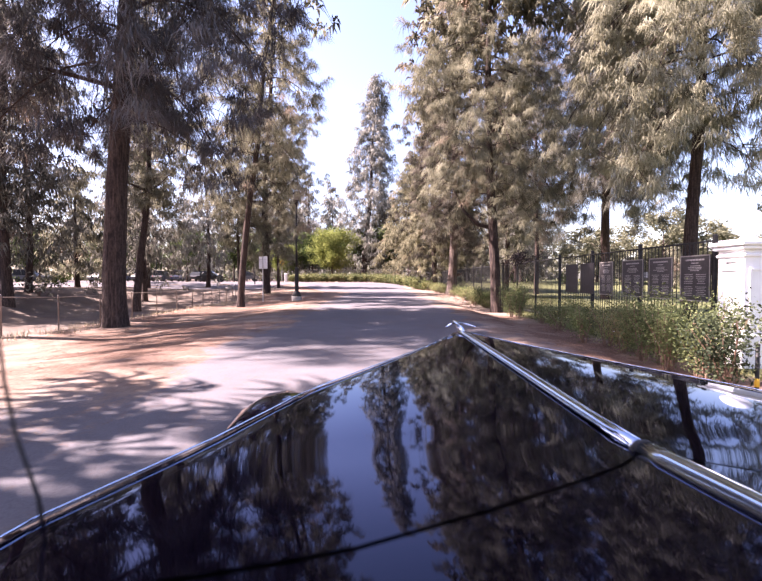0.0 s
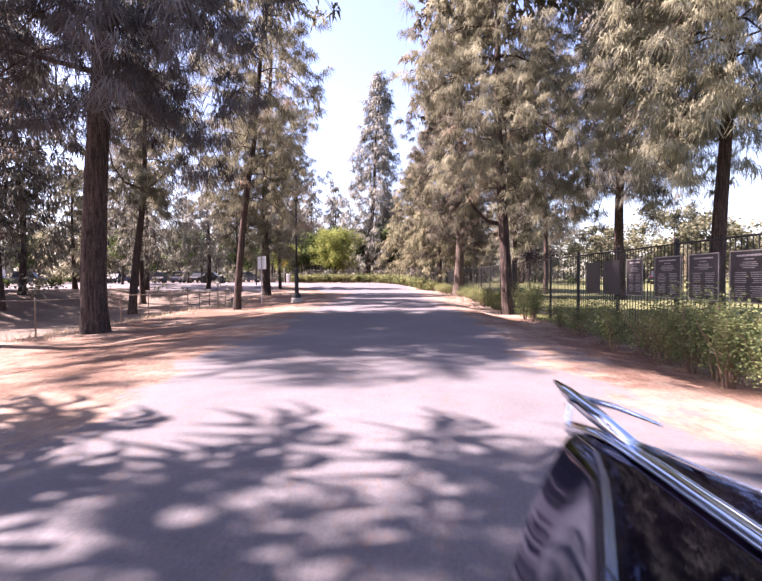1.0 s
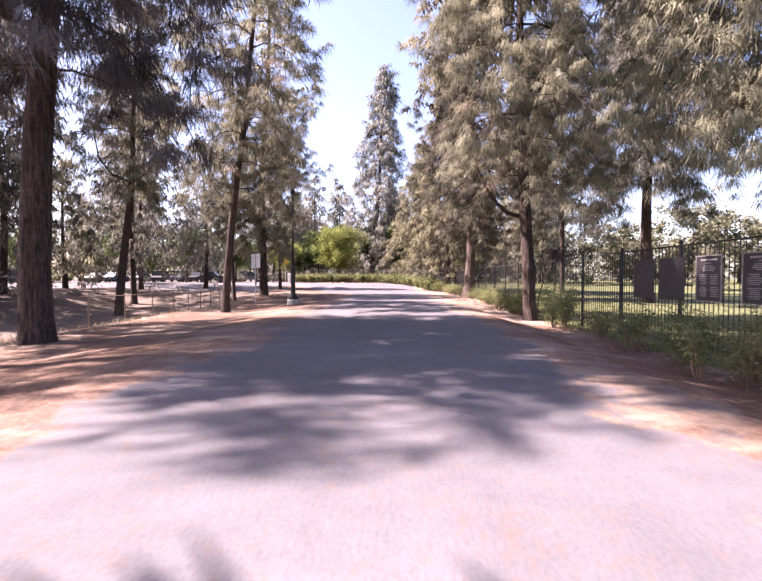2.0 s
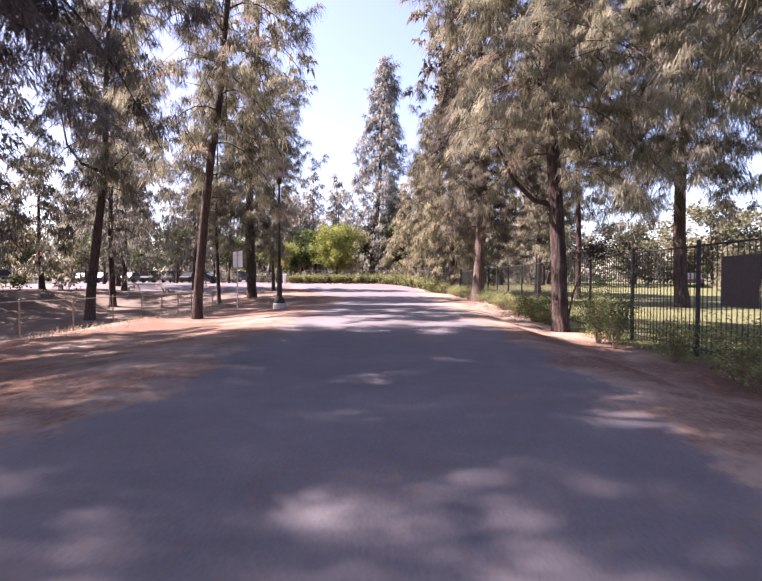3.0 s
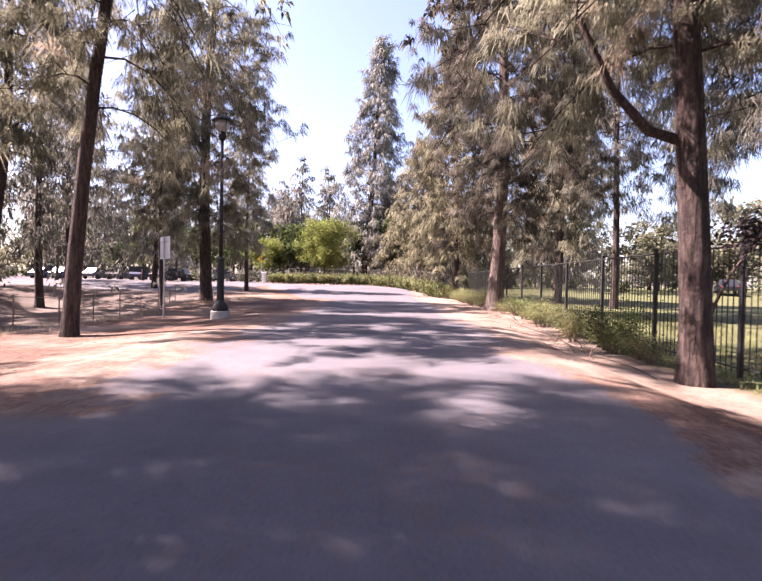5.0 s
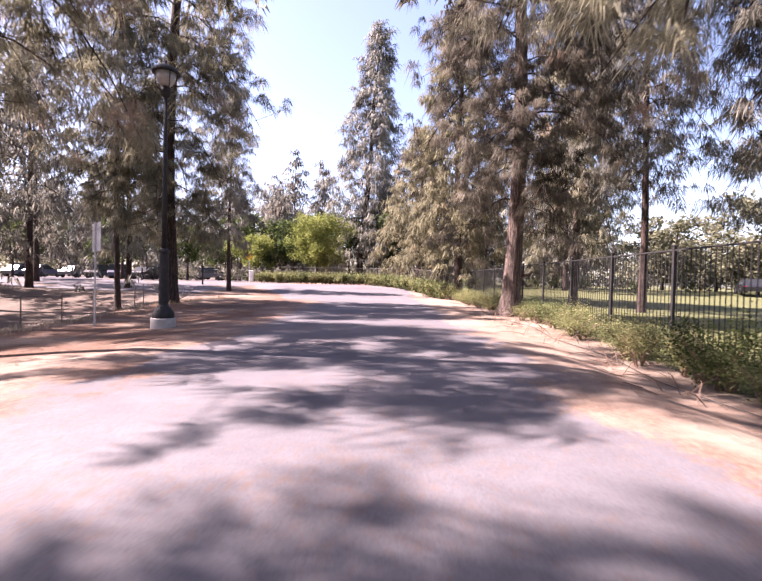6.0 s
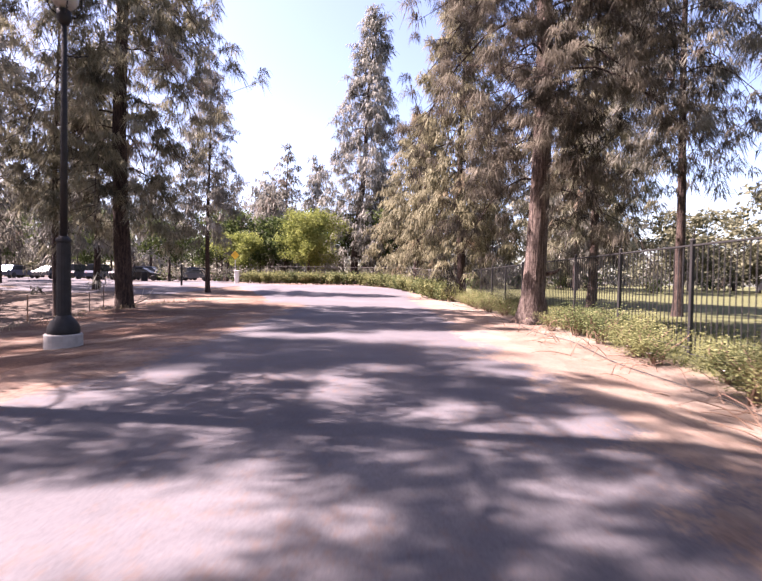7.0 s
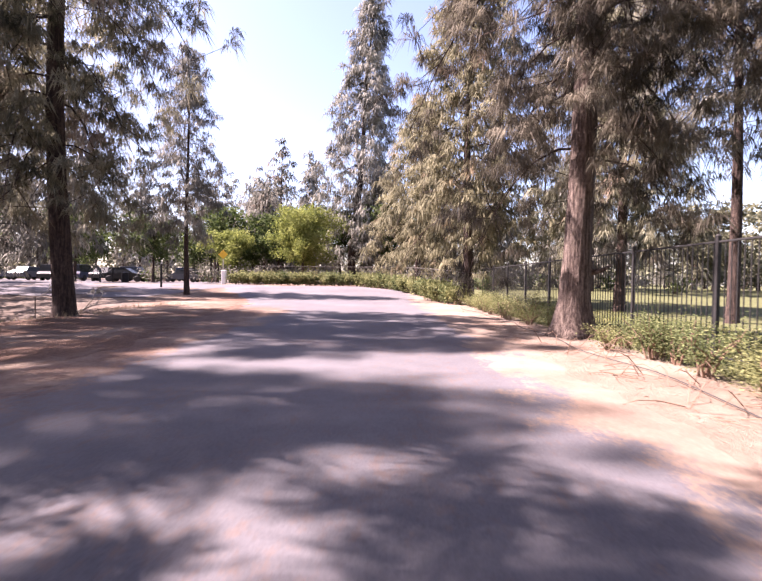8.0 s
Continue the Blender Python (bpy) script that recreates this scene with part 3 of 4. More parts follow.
for k, (h, r, base, mat) in enumerate([(21, 4.6, 3.6, NEEDLES), (17, 4.4, 2.6, NEEDLES_HAZED), (13, 4.0, 2.2, NEEDLES)]):
    far_kinds.append(build_tree((-60, -40, 18)[k], (102, 110, 92)[k], 50 + k, h, 0.24, base, r, 26, 210, 9, 0.95, 0.2, label="far pine at the edge of the grounds", needles=mat, group=AFAR))
lot_trees = [build_tree((-27.0, -40.0)[k], (64.5, 66.0)[k], 56 + k, (6.4, 5.4)[k], 0.16, 1.9, (3.4, 2.9)[k], 14, 330, 9, 1.1, 0.27, shape="broad", label="round dark-leaved tree shading the parked cars", category="tree", needles=LEAF_DARK, group=AFAR, name="broadleaf_tree") for k in range(2)]
for k, (x, y) in enumerate([(-33.5, 60.0), (-21.5, 67.5), (-47.0, 63.5), (-54.0, 72.0), (-36.0, 82.0), (-25.0, 86.0), (-62.0, 64.0), (-45.0, 90.0), (-17.0, 88.0), (-15.0, 79.0)]):
    copy_thing(lot_trees[k % 2], pose(x, y, gz(x, y), 0, 0, 47 * k))
for k, (x, y) in enumerate([(-18.5, 77.0), (-11.5, 77.5), (-4.5, 79.5), (-9.0, 83.0), (1.5, 76.5), (-21.5, 90.0), (-13.0, 92.0), (-0.5, 86.0), (6.0, 84.0)]):
    copy_thing(lot_trees[k % 2], pose(x, y, gz(x, y), 0, 0, 61 * k) @ Matrix.Diagonal((1.35, 1.35, 1.25, 1.0)))
lawn_tree = build_tree(38.0, 62.0, 59, 8.6, 0.2, 0.6, 5.0, 18, 270, 15, 1.3, 0.36, shape="broad", label="low pale olive tree beyond the lawn", category="tree", needles=LEAF_HAZE, group=AFAR, name="broadleaf_tree")
rng = random.Random(5)
for k in range(18):
    x = 22.0 + 3.6 * k
    y = 74.0 - 0.25 * x + rng.uniform(-5, 9)
    f = rng.uniform(0.55, 0.85)
    copy_thing(lawn_tree, pose(x, y, gz(x, y), 0, 0, 77 * k) @ Matrix.Diagonal((1.3 * f, 1.3 * f, f * rng.uniform(0.75, 1.1), 1.0)))
spots = []
# strips of wood: x and y bounds, how many trees, and which kinds
# the last three strips are unseen, added to hold back sky light
for x0, x1, y0, y1, n, kinds in ((-70, -30, 26, 49, 18, "01243"), (-90, -50, 50, 80, 8, "014"), (-95, -16, 96, 130, 28, "abab"), (-20, -8, 78, 102, 7, "abc"), (0, 32, 74, 102, 18, "aabc"), (36, 80, 76, 100, 10, "cc"), (24, 40, 46, 60, 2, "3"), (9, 20, 58, 72, 3, "134"), (-34, -16, -26, 3, 3, "aa"), (14, 34, -26, 10, 3, "aa"), (-14, 14, -45, -30, 3, "a")):
    tries = 0
    while n and tries < 400:
        tries += 1
        x, y = rng.uniform(x0, x1), rng.uniform(y0, y1)
        if all((x - a) ** 2 + (y - b) ** 2 > 14 for a, b, _ in spots):
            spots.append((x, y, rng.choice(kinds)))
            n -= 1
for x, y, k in spots + [(-24.5, 48.5, "4"), (-19.5, 52.0, "1"), (-29.0, 55.0, "0")]:
    # those beyond the lawn are young and low
    size = rng.uniform(0.34, 0.5) if x > 20 and y > 40 else 1.0
    copy_thing(far_kinds["abc".index(k)] if k in "abc" else mid_kinds[int(k)], pose(x, y, gz(x, y), 0, 0, rng.uniform(0, 360)) @ Matrix.Diagonal((size * 1.25 if size < 1 else 1.0, size * 1.25 if size < 1 else 1.0, size, 1.0)))

# the far edge of the grounds: a belt of low wood that closes the horizon
wrng = np.random.default_rng(77)
turn = np.radians(wrng.uniform(-72, 72, 900))
away = wrng.uniform(108, 128, 900)
belt = np.stack([away * np.sin(turn), 18 + away * np.cos(turn), np.zeros(900)], 1)
top_z = 5.5 + 1.6 * np.sin(turn * 31) + 1.3 * np.sin(turn * 73 + 1) + 1.0 * np.sin(turn * 157 + 2)
belt[:, 2] = np.array([gz(x, y) for x, y in belt[:, :2]]) + 0.4 + top_z * wrng.random(900) ** 0.8
tagged(new("far_wood", soup("far_wood", leaf_soup(wrng, belt, 26, 1.0, 0.85), LEAF_HAZE)), "hazy grey-green belt of far low trees", "trees", kind="stuff")

# ---- shrubs ----
def build_bush(name, x, y, seed, height, radius, leaves, size, mat, label, group, category="shrub", flowers=0):
    rng = np.random.default_rng(seed)
    bush = thing(name, x, y, gz(x, y), label, category, group)
    tips = []
    for i in range(9):
        az, out = rng.random() * 6.283, radius * (0.35 + 0.65 * rng.random())
        h = height * (0.65 + 0.35 * rng.random())
        pts = [(0.05 * math.cos(az), 0.05 * math.sin(az), -0.05)]
        for k in (1, 2, 3, 4):
            f = k / 4
            pts.append((out * f ** 1.3 * math.cos(az) + rng.normal(0, 0.03), out * f ** 1.3 * math.sin(az) + rng.normal(0, 0.03), h * f))
        part("stem", Geo().tube(pts, [0.014, 0.012, 0.010, 0.007, 0.004], 5, False).mesh("stem", STEM, True), bush)
        tips += [np.array(pts[1]) * 0.35 + np.array(pts[2]) * 0.65, np.array(pts[2]) * 0.5 + np.array(pts[3]) * 0.5, np.array(pts[3]), np.array(pts[3]) * 0.4 + np.array(pts[4]) * 0.6, np.array(pts[4])]
    tips = np.array(tips)
    n = len(tips)
    tagged(part("leaves", soup("leaves", leaf_soup(rng, tips, max(4, leaves // n), 0.115 * radius / 0.45, size), mat), bush), kind="stuff")
    for _ in range(flowers):
        px, py, pz = tips[rng.integers(n)]
        g = Geo()
        for k in range(3):
            g.lathe([(0.012, 0.0), (0.032 - 0.006 * k, 0.012 + 0.006 * k), (0.038 - 0.009 * k, 0.035 + 0.004 * k)], 8, (px, py, pz + 0.02))
        part("flower", g.mesh("flower", PETAL, True), bush, "pale rose in bloom")
    return bush


ROW = "rose bushes along the fence"
roses = [build_bush("rose_bush", 4.45 + 0.09 * k, 6.4 + 0.85 * k, 60 + k, (1.08, 0.92, 1.18, 0.8, 0.98)[k], (0.5, 0.42, 0.55, 0.4, 0.46)[k], (2700, 1600, 3000, 1100, 2000)[k], 0.034, (LEAF_ROSE, LEAF_ROSE, LEAF_ROSE, LEAF_PALE, LEAF_PALE)[k], "leafy green rose bush in the bare bed by the fence", ROW, flowers=(0, 0, 1, 0, 1)[k]) for k in range(5)]
build_bush("rose_bush", 4.1, 5.4, 71, 0.9, 0.46, 1900, 0.04, LEAF_DEEP, "dark-leaved rose bush with bare twigs by the pillar", ROW)
build_bush("rose_bush", 5.1, 22.7, 72, 0.95, 0.62, 2600, 0.042, LEAF_DARK, "dense dark green rose bush close to the fence", ROW)
rng = random.Random(9)
y = 9.6
while y < 46:
    y += rng.uniform(0.5, 1.0)
    low = y > 20.5
    if low:
        y -= rng.uniform(0.1, 0.3)
    if 18.6 < y < 20.9 or 32.4 < y < 34.2 or (rng.random() < (0.08 if low else 0.25)):
        continue
    x = 4.85 + 0.35 * float(smooth(10, 20, y)) + rng.uniform(-0.35, 0.25) - 0.15 * float(smooth(36, 46, y))
    copy_thing(roses[rng.choice((3, 4, 4, 1)) if low else rng.randrange(5)], pose(x, y, gz(x, y), 0, 0, rng.uniform(0, 360)) @ (Matrix.Diagonal((rng.uniform(1.0, 1.35), rng.uniform(1.0, 1.35), rng.uniform(0.55, 0.85), 1.0)) if low else Matrix.Diagonal((rng.uniform(0.75, 1.1), rng.uniform(0.75, 1.1), rng.uniform(0.7, 1.25), 1.0))))
for k in range(1, 6):
    x, y = 4.6 + 0.09 * k + rng.uniform(-0.2, 0.4), 5.95 + 0.85 * k
    copy_thing(roses[rng.randrange(3)], pose(x, y, gz(x, y), 0, 0, rng.uniform(0, 360)) @ Matrix.Diagonal((1.0, 1.0, rng.uniform(0.72, 0.95), 1.0)))

# the clipped hedge where the drive bends
HEDGE = "hedge where the drive bends"
hedge = [build_bush("hedge_bush", 4.6 - 0.25 * k, 46.8 + 0.75 * k, 80 + k, 1.0, 0.62, 640, 0.13, (LEAF_PALE, LEAF_ROSE, LEAF_PALE)[k], "pale yellow-green hedge bush at the bend", HEDGE, "hedge") for k in range(3)]


def along(points, step):
    """Places at even steps along a line of corners, with the way it goes."""
    out, left = [], 0.0
    for (ax, ay), (bx, by) in zip(points, points[1:]):
        L = math.hypot(bx - ax, by - ay)
        d = left
        while d < L:
            out.append((ax + (bx - ax) * d / L, ay + (by - ay) * d / L, math.degrees(math.atan2(by - ay, bx - ax))))
            d += step
        left = d - L
    return out


for x, y, a in along([(4.0, 49.0), (3.4, 53.0), (1.4, 58.0), (-1.5, 61.6), (-5.0, 62.4), (-12.2, 62.8)], 0.5):
    x, y = x + rng.uniform(-0.15, 0.15), y + rng.uniform(-0.2, 0.2)
    copy_thing(hedge[rng.randrange(3)], pose(x, y, gz(x, y), 0, 0, rng.uniform(0, 360)))

# low brush on the far bank of the basin and at the wood's foot
BRUSH = "wild brush"
brush = [build_bush("wild_shrub", (-27.0, -24.5)[k], (26.0, 33.0)[k], 90 + k, (1.1, 1.6)[k], (0.9, 1.2)[k], 210, 0.22, (LEAF_DARK, NEEDLES)[k], "dry wild shrub on the sandy bank", BRUSH) for k in range(2)]
for x0, x1, y0, y1, n in ((-48, -23, 18, 46, 26), (-24, 2, 66, 76, 22), (4, 30, 56, 80, 26), (-70, -30, 92, 99, 20), (20, 60, 50, 74, 14), (-40, 40, 104, 114, 20)):
    for _ in range(n):
        x, y = rng.uniform(x0, x1), rng.uniform(y0, y1)
        copy_thing(brush[rng.randrange(2)], pose(x, y, gz(x, y), 0, 0, rng.uniform(0, 360)))

# small leaning tree at the fence
sapling = thing("small_tree", 5.32, 20.3, gz(5.32, 20.3), "small dark-leaved tree leaning over the fence", "tree")
pts = [(0, 0, -0.05), (0.06, -0.04, 0.6), (0.16, -0.1, 1.15), (0.32, -0.2, 1.65), (0.52, -0.34, 2.05), (0.75, -0.5, 2.3)]
part("trunk", Geo().tube(pts, [0.035, 0.03, 0.027, 0.022, 0.016, 0.008], 7).mesh("trunk", BARK, True), sapling)
srng = np.random.default_rng(3)
tagged(part("crown", soup("crown", leaf_soup(srng, np.array([0.63, -0.45, 2.3]) + srng.normal(0, 1, (64, 3)) * np.array([0.33, 0.3, 0.13]), 20, 0.075, 0.062), LEAF_PLUM), sapling), kind="stuff")

# ---- iron fence, plaques and gate pillar ----
FX = 6.0
fence = thing("iron_fence", FX, 8.3, 0, "black painted iron fence with upright bars", "fence")
F_END, F_TOP, GAP = 46.5, 1.9, 0.125
post_mesh = Geo().box((-0.032, -0.032, -0.4), (0.032, 0.032, F_TOP + 0.06), 0.006).lathe([(0.046, F_TOP + 0.06), (0.046, F_TOP + 0.075), (0.02, F_TOP + 0.1)], 8).mesh("post", IRON)
rail_mesh = Geo().box((-0.018, 0.033, -0.016), (0.018, 2.367, 0.016), 0.004).mesh("rail", IRON)
y = 0.0
while 8.3 + y < F_END:
    low = gz(FX, 8.3 + y)
    part("post", post_mesh, fence, m=pose(0, y, 0))
    for z in (0.16 + low, F_TOP - 0.02):
        part("rail", rail_mesh, fence, m=pose(0, y, z))
    y += 2.4
picket = Geo().box((-0.008, -0.008, 0.0), (0.008, 0.008, 1.0), 0.003).mesh("picket", IRON)
rest = Geo()
n = int((F_END - 8.3) / GAP)
for k in range(n):
    y = GAP * (k + 0.5)
    z = gz(FX, 8.3 + y) + 0.08
    if (y % 2.4) < 0.05 or (y % 2.4) > 2.35:
        continue
    if k < 296:
        part("picket", picket, fence, m=pose(0, y, z) @ Matrix.Diagonal((1.0, 1.0, F_TOP - z, 1.0)))
    else:
        rest.box((-0.008, y - 0.008, z), (0.008, y + 0.008, F_TOP))
tagged(part("picket_run", rest.mesh("picket_run", IRON), fence), kind="stuff")

rng = random.Random(21)


def build_plaque(y0, y1, z0, z1, framed):
    w, h = y1 - y0, z1 - z0
    p = thing("plaque", FX - 0.055, y0, z0, "dark bronze plaque with pale lettering on the iron fence" if framed else "plain dark plaque fixed to the iron fence", "plaque", "plaques on the fence")
    part("panel", Geo().box((-0.012, 0.0, 0.0), (0.012, w, h), 0.003).mesh("panel", PLAQUE), p)
    if framed:
        b = Geo()
        for lo, hi in (((0, 0), (w, 0.022)), ((0, h - 0.022), (w, h)), ((0, 0.022), (0.022, h - 0.022)), ((w - 0.022, 0.022), (w, h - 0.022))):
            b.box((-0.019, lo[0], lo[1]), (-0.0125, hi[0], hi[1]))
        part("border", b.mesh("border", PLAQUE_EDGE), p, "pale raised border")
        t = Geo()
        rows = [(h * 0.90, 0.5, 0.62, 0.030), (h * 0.83, 0.5, 0.24, 0.016)]
        rows += [(h * (0.77 - 0.034 * k), 0.5, rng.uniform(0.28, 0.6), 0.013) for k in range(4)]
        for k in range(13):
            if k != 6:
                rows += [(h * (0.58 - 0.038 * k), 0.29, rng.uniform(0.22, 0.34), 0.012), (h * (0.58 - 0.038 * k), 0.71, rng.uniform(0.22, 0.34), 0.012)]
        for z, c, ww, hh in rows:
            # each line is broken into bars of word length
            start, end = (c - ww / 2) * w, (c + ww / 2) * w
            while start < end - 0.015:
                stop = min(end, start + rng.uniform(0.03, 0.09))
                t.box((-0.0155, start, z - hh / 2), (-0.0125, stop, z + hh / 2))
                start = stop + 0.012
        tagged(part("lettering", t.mesh("lettering", LETTERS), p, "pale raised lettering"), kind="stuff")
    return p


for y0, y1, framed in ((14.05, 14.9, False), (12.98, 13.85, False), (11.92, 12.62, True), (10.55, 11.45, True), (9.5, 10.32, True), (8.42, 9.25, True)):
    build_plaque(y0 - 0.1, y1 - 0.1, 0.77, 1.64, framed)

pillar = thing("gate_pillar", 6.16, 7.75, -0.05, "white plastered gate pillar with a moulded cap", "pillar")
part("plinth", Geo().box((-0.36, -0.36, -0.45), (0.36, 0.36, 0.35), 0.012).mesh("plinth", WHITE_PAINT), pillar)
part("shaft", Geo().box((-0.29, -0.29, 0.35), (0.29, 0.29, 1.72), 0.008).mesh("shaft", WHITE_PAINT), pillar)
for a in (0, 90, 180, 270):
    fr = Geo()
    for lo, hi in (((-0.21, 0.45), (-0.17, 1.42)), ((0.17, 0.45), (0.21, 1.42)), ((-0.17, 0.45), (0.17, 0.49)), ((-0.17, 1.38), (0.17, 1.42))):
        fr.box((lo[0], -0.315, lo[1]), (hi[0], -0.2895, hi[1]), 0.004)
    part("panel_moulding", fr.mesh("panel_moulding", WHITE_PAINT), pillar, m=pose(0, 0, 0, 0, 0, a))
part("slot", Geo().box((-0.2935, -0.12, 1.50), (-0.2902, 0.10, 1.525)).mesh("slot", IRON), pillar, "narrow dark slot")
part("necking", Geo().box((-0.32, -0.32, 1.60), (0.32, 0.32, 1.66), 0.015).mesh("necking", WHITE_PAINT), pillar)
part("cap", Geo().box((-0.36, -0.36, 1.72), (0.36, 0.36, 1.79), 0.02).box((-0.40, -0.40, 1.79), (0.40, 0.40, 1.86), 0.012).box((-0.30, -0.30, 1.86), (0.30, 0.30, 1.90), 0.01).mesh("cap", WHITE_PAINT), pillar)
globe = thing("globe_lamp", 6.16, 7.75, 1.85, "round frosted white globe lamp on the gate pillar", "lamp")
part("globe", Geo().lathe([(0.235 * math.sin(math.pi * k / 20) + 0.001, 0.27 - 0.235 * math.cos(math.pi * k / 20)) for k in range(21)], 32).mesh("globe", GLOBE, True), globe)
part("collar", Geo().lathe([(0.13, 0.0), (0.13, 0.03), (0.10, 0.06)], 20).mesh("collar", WHITE_PAINT, True), globe)


# ---- street lamps, sign, posts ----
def build_lamp(x, y):
    lamp = thing("street_lamp", x, y, gz(x, y) + 0.06, "tall black street lamp on a concrete footing", "street lamp", "street lamps")
    part("footing", Geo().lathe([(0.30, -0.35), (0.30, 0.17), (0.285, 0.19), (0.001, 0.19)], 24).mesh("footing", CONCRETE), lamp, "round grey concrete footing")
    part("base", Geo().lathe([(0.25, 0.19), (0.26, 0.23), (0.25, 0.32), (0.19, 0.43), (0.13, 0.50), (0.115, 0.52)], 24).mesh("base", IRON, True), lamp, "bell-shaped cast base")
    ring = lambda r, z: [(r * (1 + 0.05 * (k % 2)) * math.cos(math.pi * k / 16), r * (1 + 0.05 * (k % 2)) * math.sin(math.pi * k / 16), z) for k in range(32)]
    part("shroud", Geo().tube_rings([ring(0.112, 0.52), ring(0.105, 1.82)]).lathe([(0.105, 1.82), (0.125, 1.84), (0.125, 1.88), (0.07, 1.94)], 20).mesh("shroud", IRON), lamp, "fluted lower shaft")
    part("pole", Geo().lathe([(0.062, 1.9), (0.055, 3.5), (0.045, 5.7)], 16).mesh("pole", IRON, True), lamp)
    part("bracket", Geo().tube([(0.03, 0, 5.15), (0.2, 0, 5.12), (0.42, 0, 5.14)], [0.012, 0.012, 0.012], 6).mesh("bracket", IRON), lamp)
    part("fitter", Geo().lathe([(0.045, 5.68), (0.09, 5.72), (0.12, 5.80), (0.115, 5.92), (0.06, 5.97)], 20).mesh("fitter", IRON, True), lamp)
    for k in range(4):
        a = math.pi / 4 + k * math.pi / 2
        c, s = math.cos(a), math.sin(a)
        part("arm", Geo().tube([(0.09 * c, 0.09 * s, 5.84), (0.19 * c, 0.19 * s, 5.88), (0.25 * c, 0.25 * s, 6.0), (0.27 * c, 0.27 * s, 6.3)], [0.014, 0.013, 0.012, 0.012], 6).mesh("arm", IRON, True), lamp)
    part("glass_bowl", Geo().lathe([(0.06, 5.97), (0.14, 6.0), (0.21, 6.1), (0.25, 6.28)], 24).mesh("glass_bowl", BOWL, True), lamp, "pale ribbed glass bowl")
    part("hood", Geo().lathe([(0.33, 6.28), (0.335, 6.31), (0.26, 6.40), (0.10, 6.48), (0.03, 6.52), (0.025, 6.60), (0.001, 6.62)], 24).mesh("hood", IRON, True), lamp, "round black cap")
    return lamp


lamp = build_lamp(-5.08, 27.8)
copy_thing(lamp, pose(-37.7, 77.6, gz(-37.7, 77.6), 0, 0, 40))
copy_thing(lamp, pose(-22.0, 84.0, gz(-22, 84), 0, 0, 10))

sign = thing("road_sign", -7.32, 28.6, gz(-7.32, 28.6), "two pale metal sign plates seen from behind on a post", "sign", turn=-48)
part("post", Geo().box((-0.03, -0.02, -0.3), (0.03, 0.02, 2.8), 0.005).mesh("post", GALV), sign)
for x0 in (-0.54, 0.03):
    part("plate", Geo().box((x0, 0.021, 2.02), (x0 + 0.51, 0.027, 2.78), 0.002).mesh("plate", SIGN_BACK), sign, "pale metal plate")
part("bracket", Geo().box((-0.5, 0.0135, 2.58), (0.5, 0.0205, 2.62), 0.001).mesh("bracket", GALV), sign)
for z in (2.2, 2.6):
    part("bolt", Geo().lathe([(0.012, 0), (0.012, 0.012), (0.004, 0.016)], 8).mesh("bolt", GALV), sign, m=pose(0, -0.02, z, 90))
for x, y, h in ((-15.5, 56.7, 1.7), (-24.5, 66.0, 1.3), (-26.0, 66.5, 1.3)):
    post = thing("post", x, y, gz(x, y), "dark weathered post set in the ground", "post", "loose posts")
    part("shaft", Geo().box((-0.06, -0.06, -0.2), (0.06, 0.06, h), 0.012).mesh("shaft", IRON), post)
    part("cap", Geo().lathe([(0.08, h), (0.08, h + 0.03), (0.02, h + 0.06)], 8).mesh("cap", IRON), post)
stake = thing("marker_stake", 4.36, 5.32, gz(4.36, 5.32), "short black marker stake with a yellow band by the rose bed", "stake")
part("rod", Geo().tube([(0, 0, -0.2), (0, 0, 0.62)], [0.022, 0.022], 10).mesh("rod", IRON, True), stake)
part("band", Geo().lathe([(0.0225, 0.14), (0.026, 0.145), (0.026, 0.235), (0.0225, 0.24)], 12).mesh("band", YELLOW, True), stake, "yellow band")
part("cap", Geo().lathe([(0.024, 0.62), (0.024, 0.635), (0.006, 0.65)], 10).mesh("cap", IRON, True), stake)
warn = thing("warning_sign", -14.2, 66.2, gz(-14.2, 66.2), "yellow diamond warning sign on a post", "sign")
part("post", Geo().tube([(0, 0, -0.2), (0, 0, 2.3)], [0.04, 0.04], 8).mesh("post", GALV), warn)
part("plate", Geo().box((-0.31, -0.012, -0.31), (0.31, 0.0, 0.31), 0.003).mesh("plate", YELLOW), warn, m=pose(0, -0.042, 2.75, 0, 45, 0))
bin_ = thing("litter_bin", -22.5, 64.5, gz(-22.5, 64.5), "dark slatted litter bin", "bin")
part("drum", Geo().lathe([(0.30, 0.0), (0.31, 0.75), (0.28, 0.8)], 20).mesh("drum", IRON), bin_)
part("lid", Geo().lathe([(0.33, 0.8), (0.31, 0.88), (0.1, 0.98)], 20).mesh("lid", IRON, True), bin_)
marker = thing("white_pillar", -12.9, 62.6, gz(-12.9, 62.6), "low white pillar at the hedge's end", "pillar")
part("shaft", Geo().box((-0.17, -0.17, -0.2), (0.17, 0.17, 1.1), 0.02).mesh("shaft", WHITE_PAINT), marker)
part("cap", Geo().box((-0.21, -0.21, 1.1), (0.21, 0.21, 1.2), 0.02).mesh("cap", WHITE_PAINT), marker)


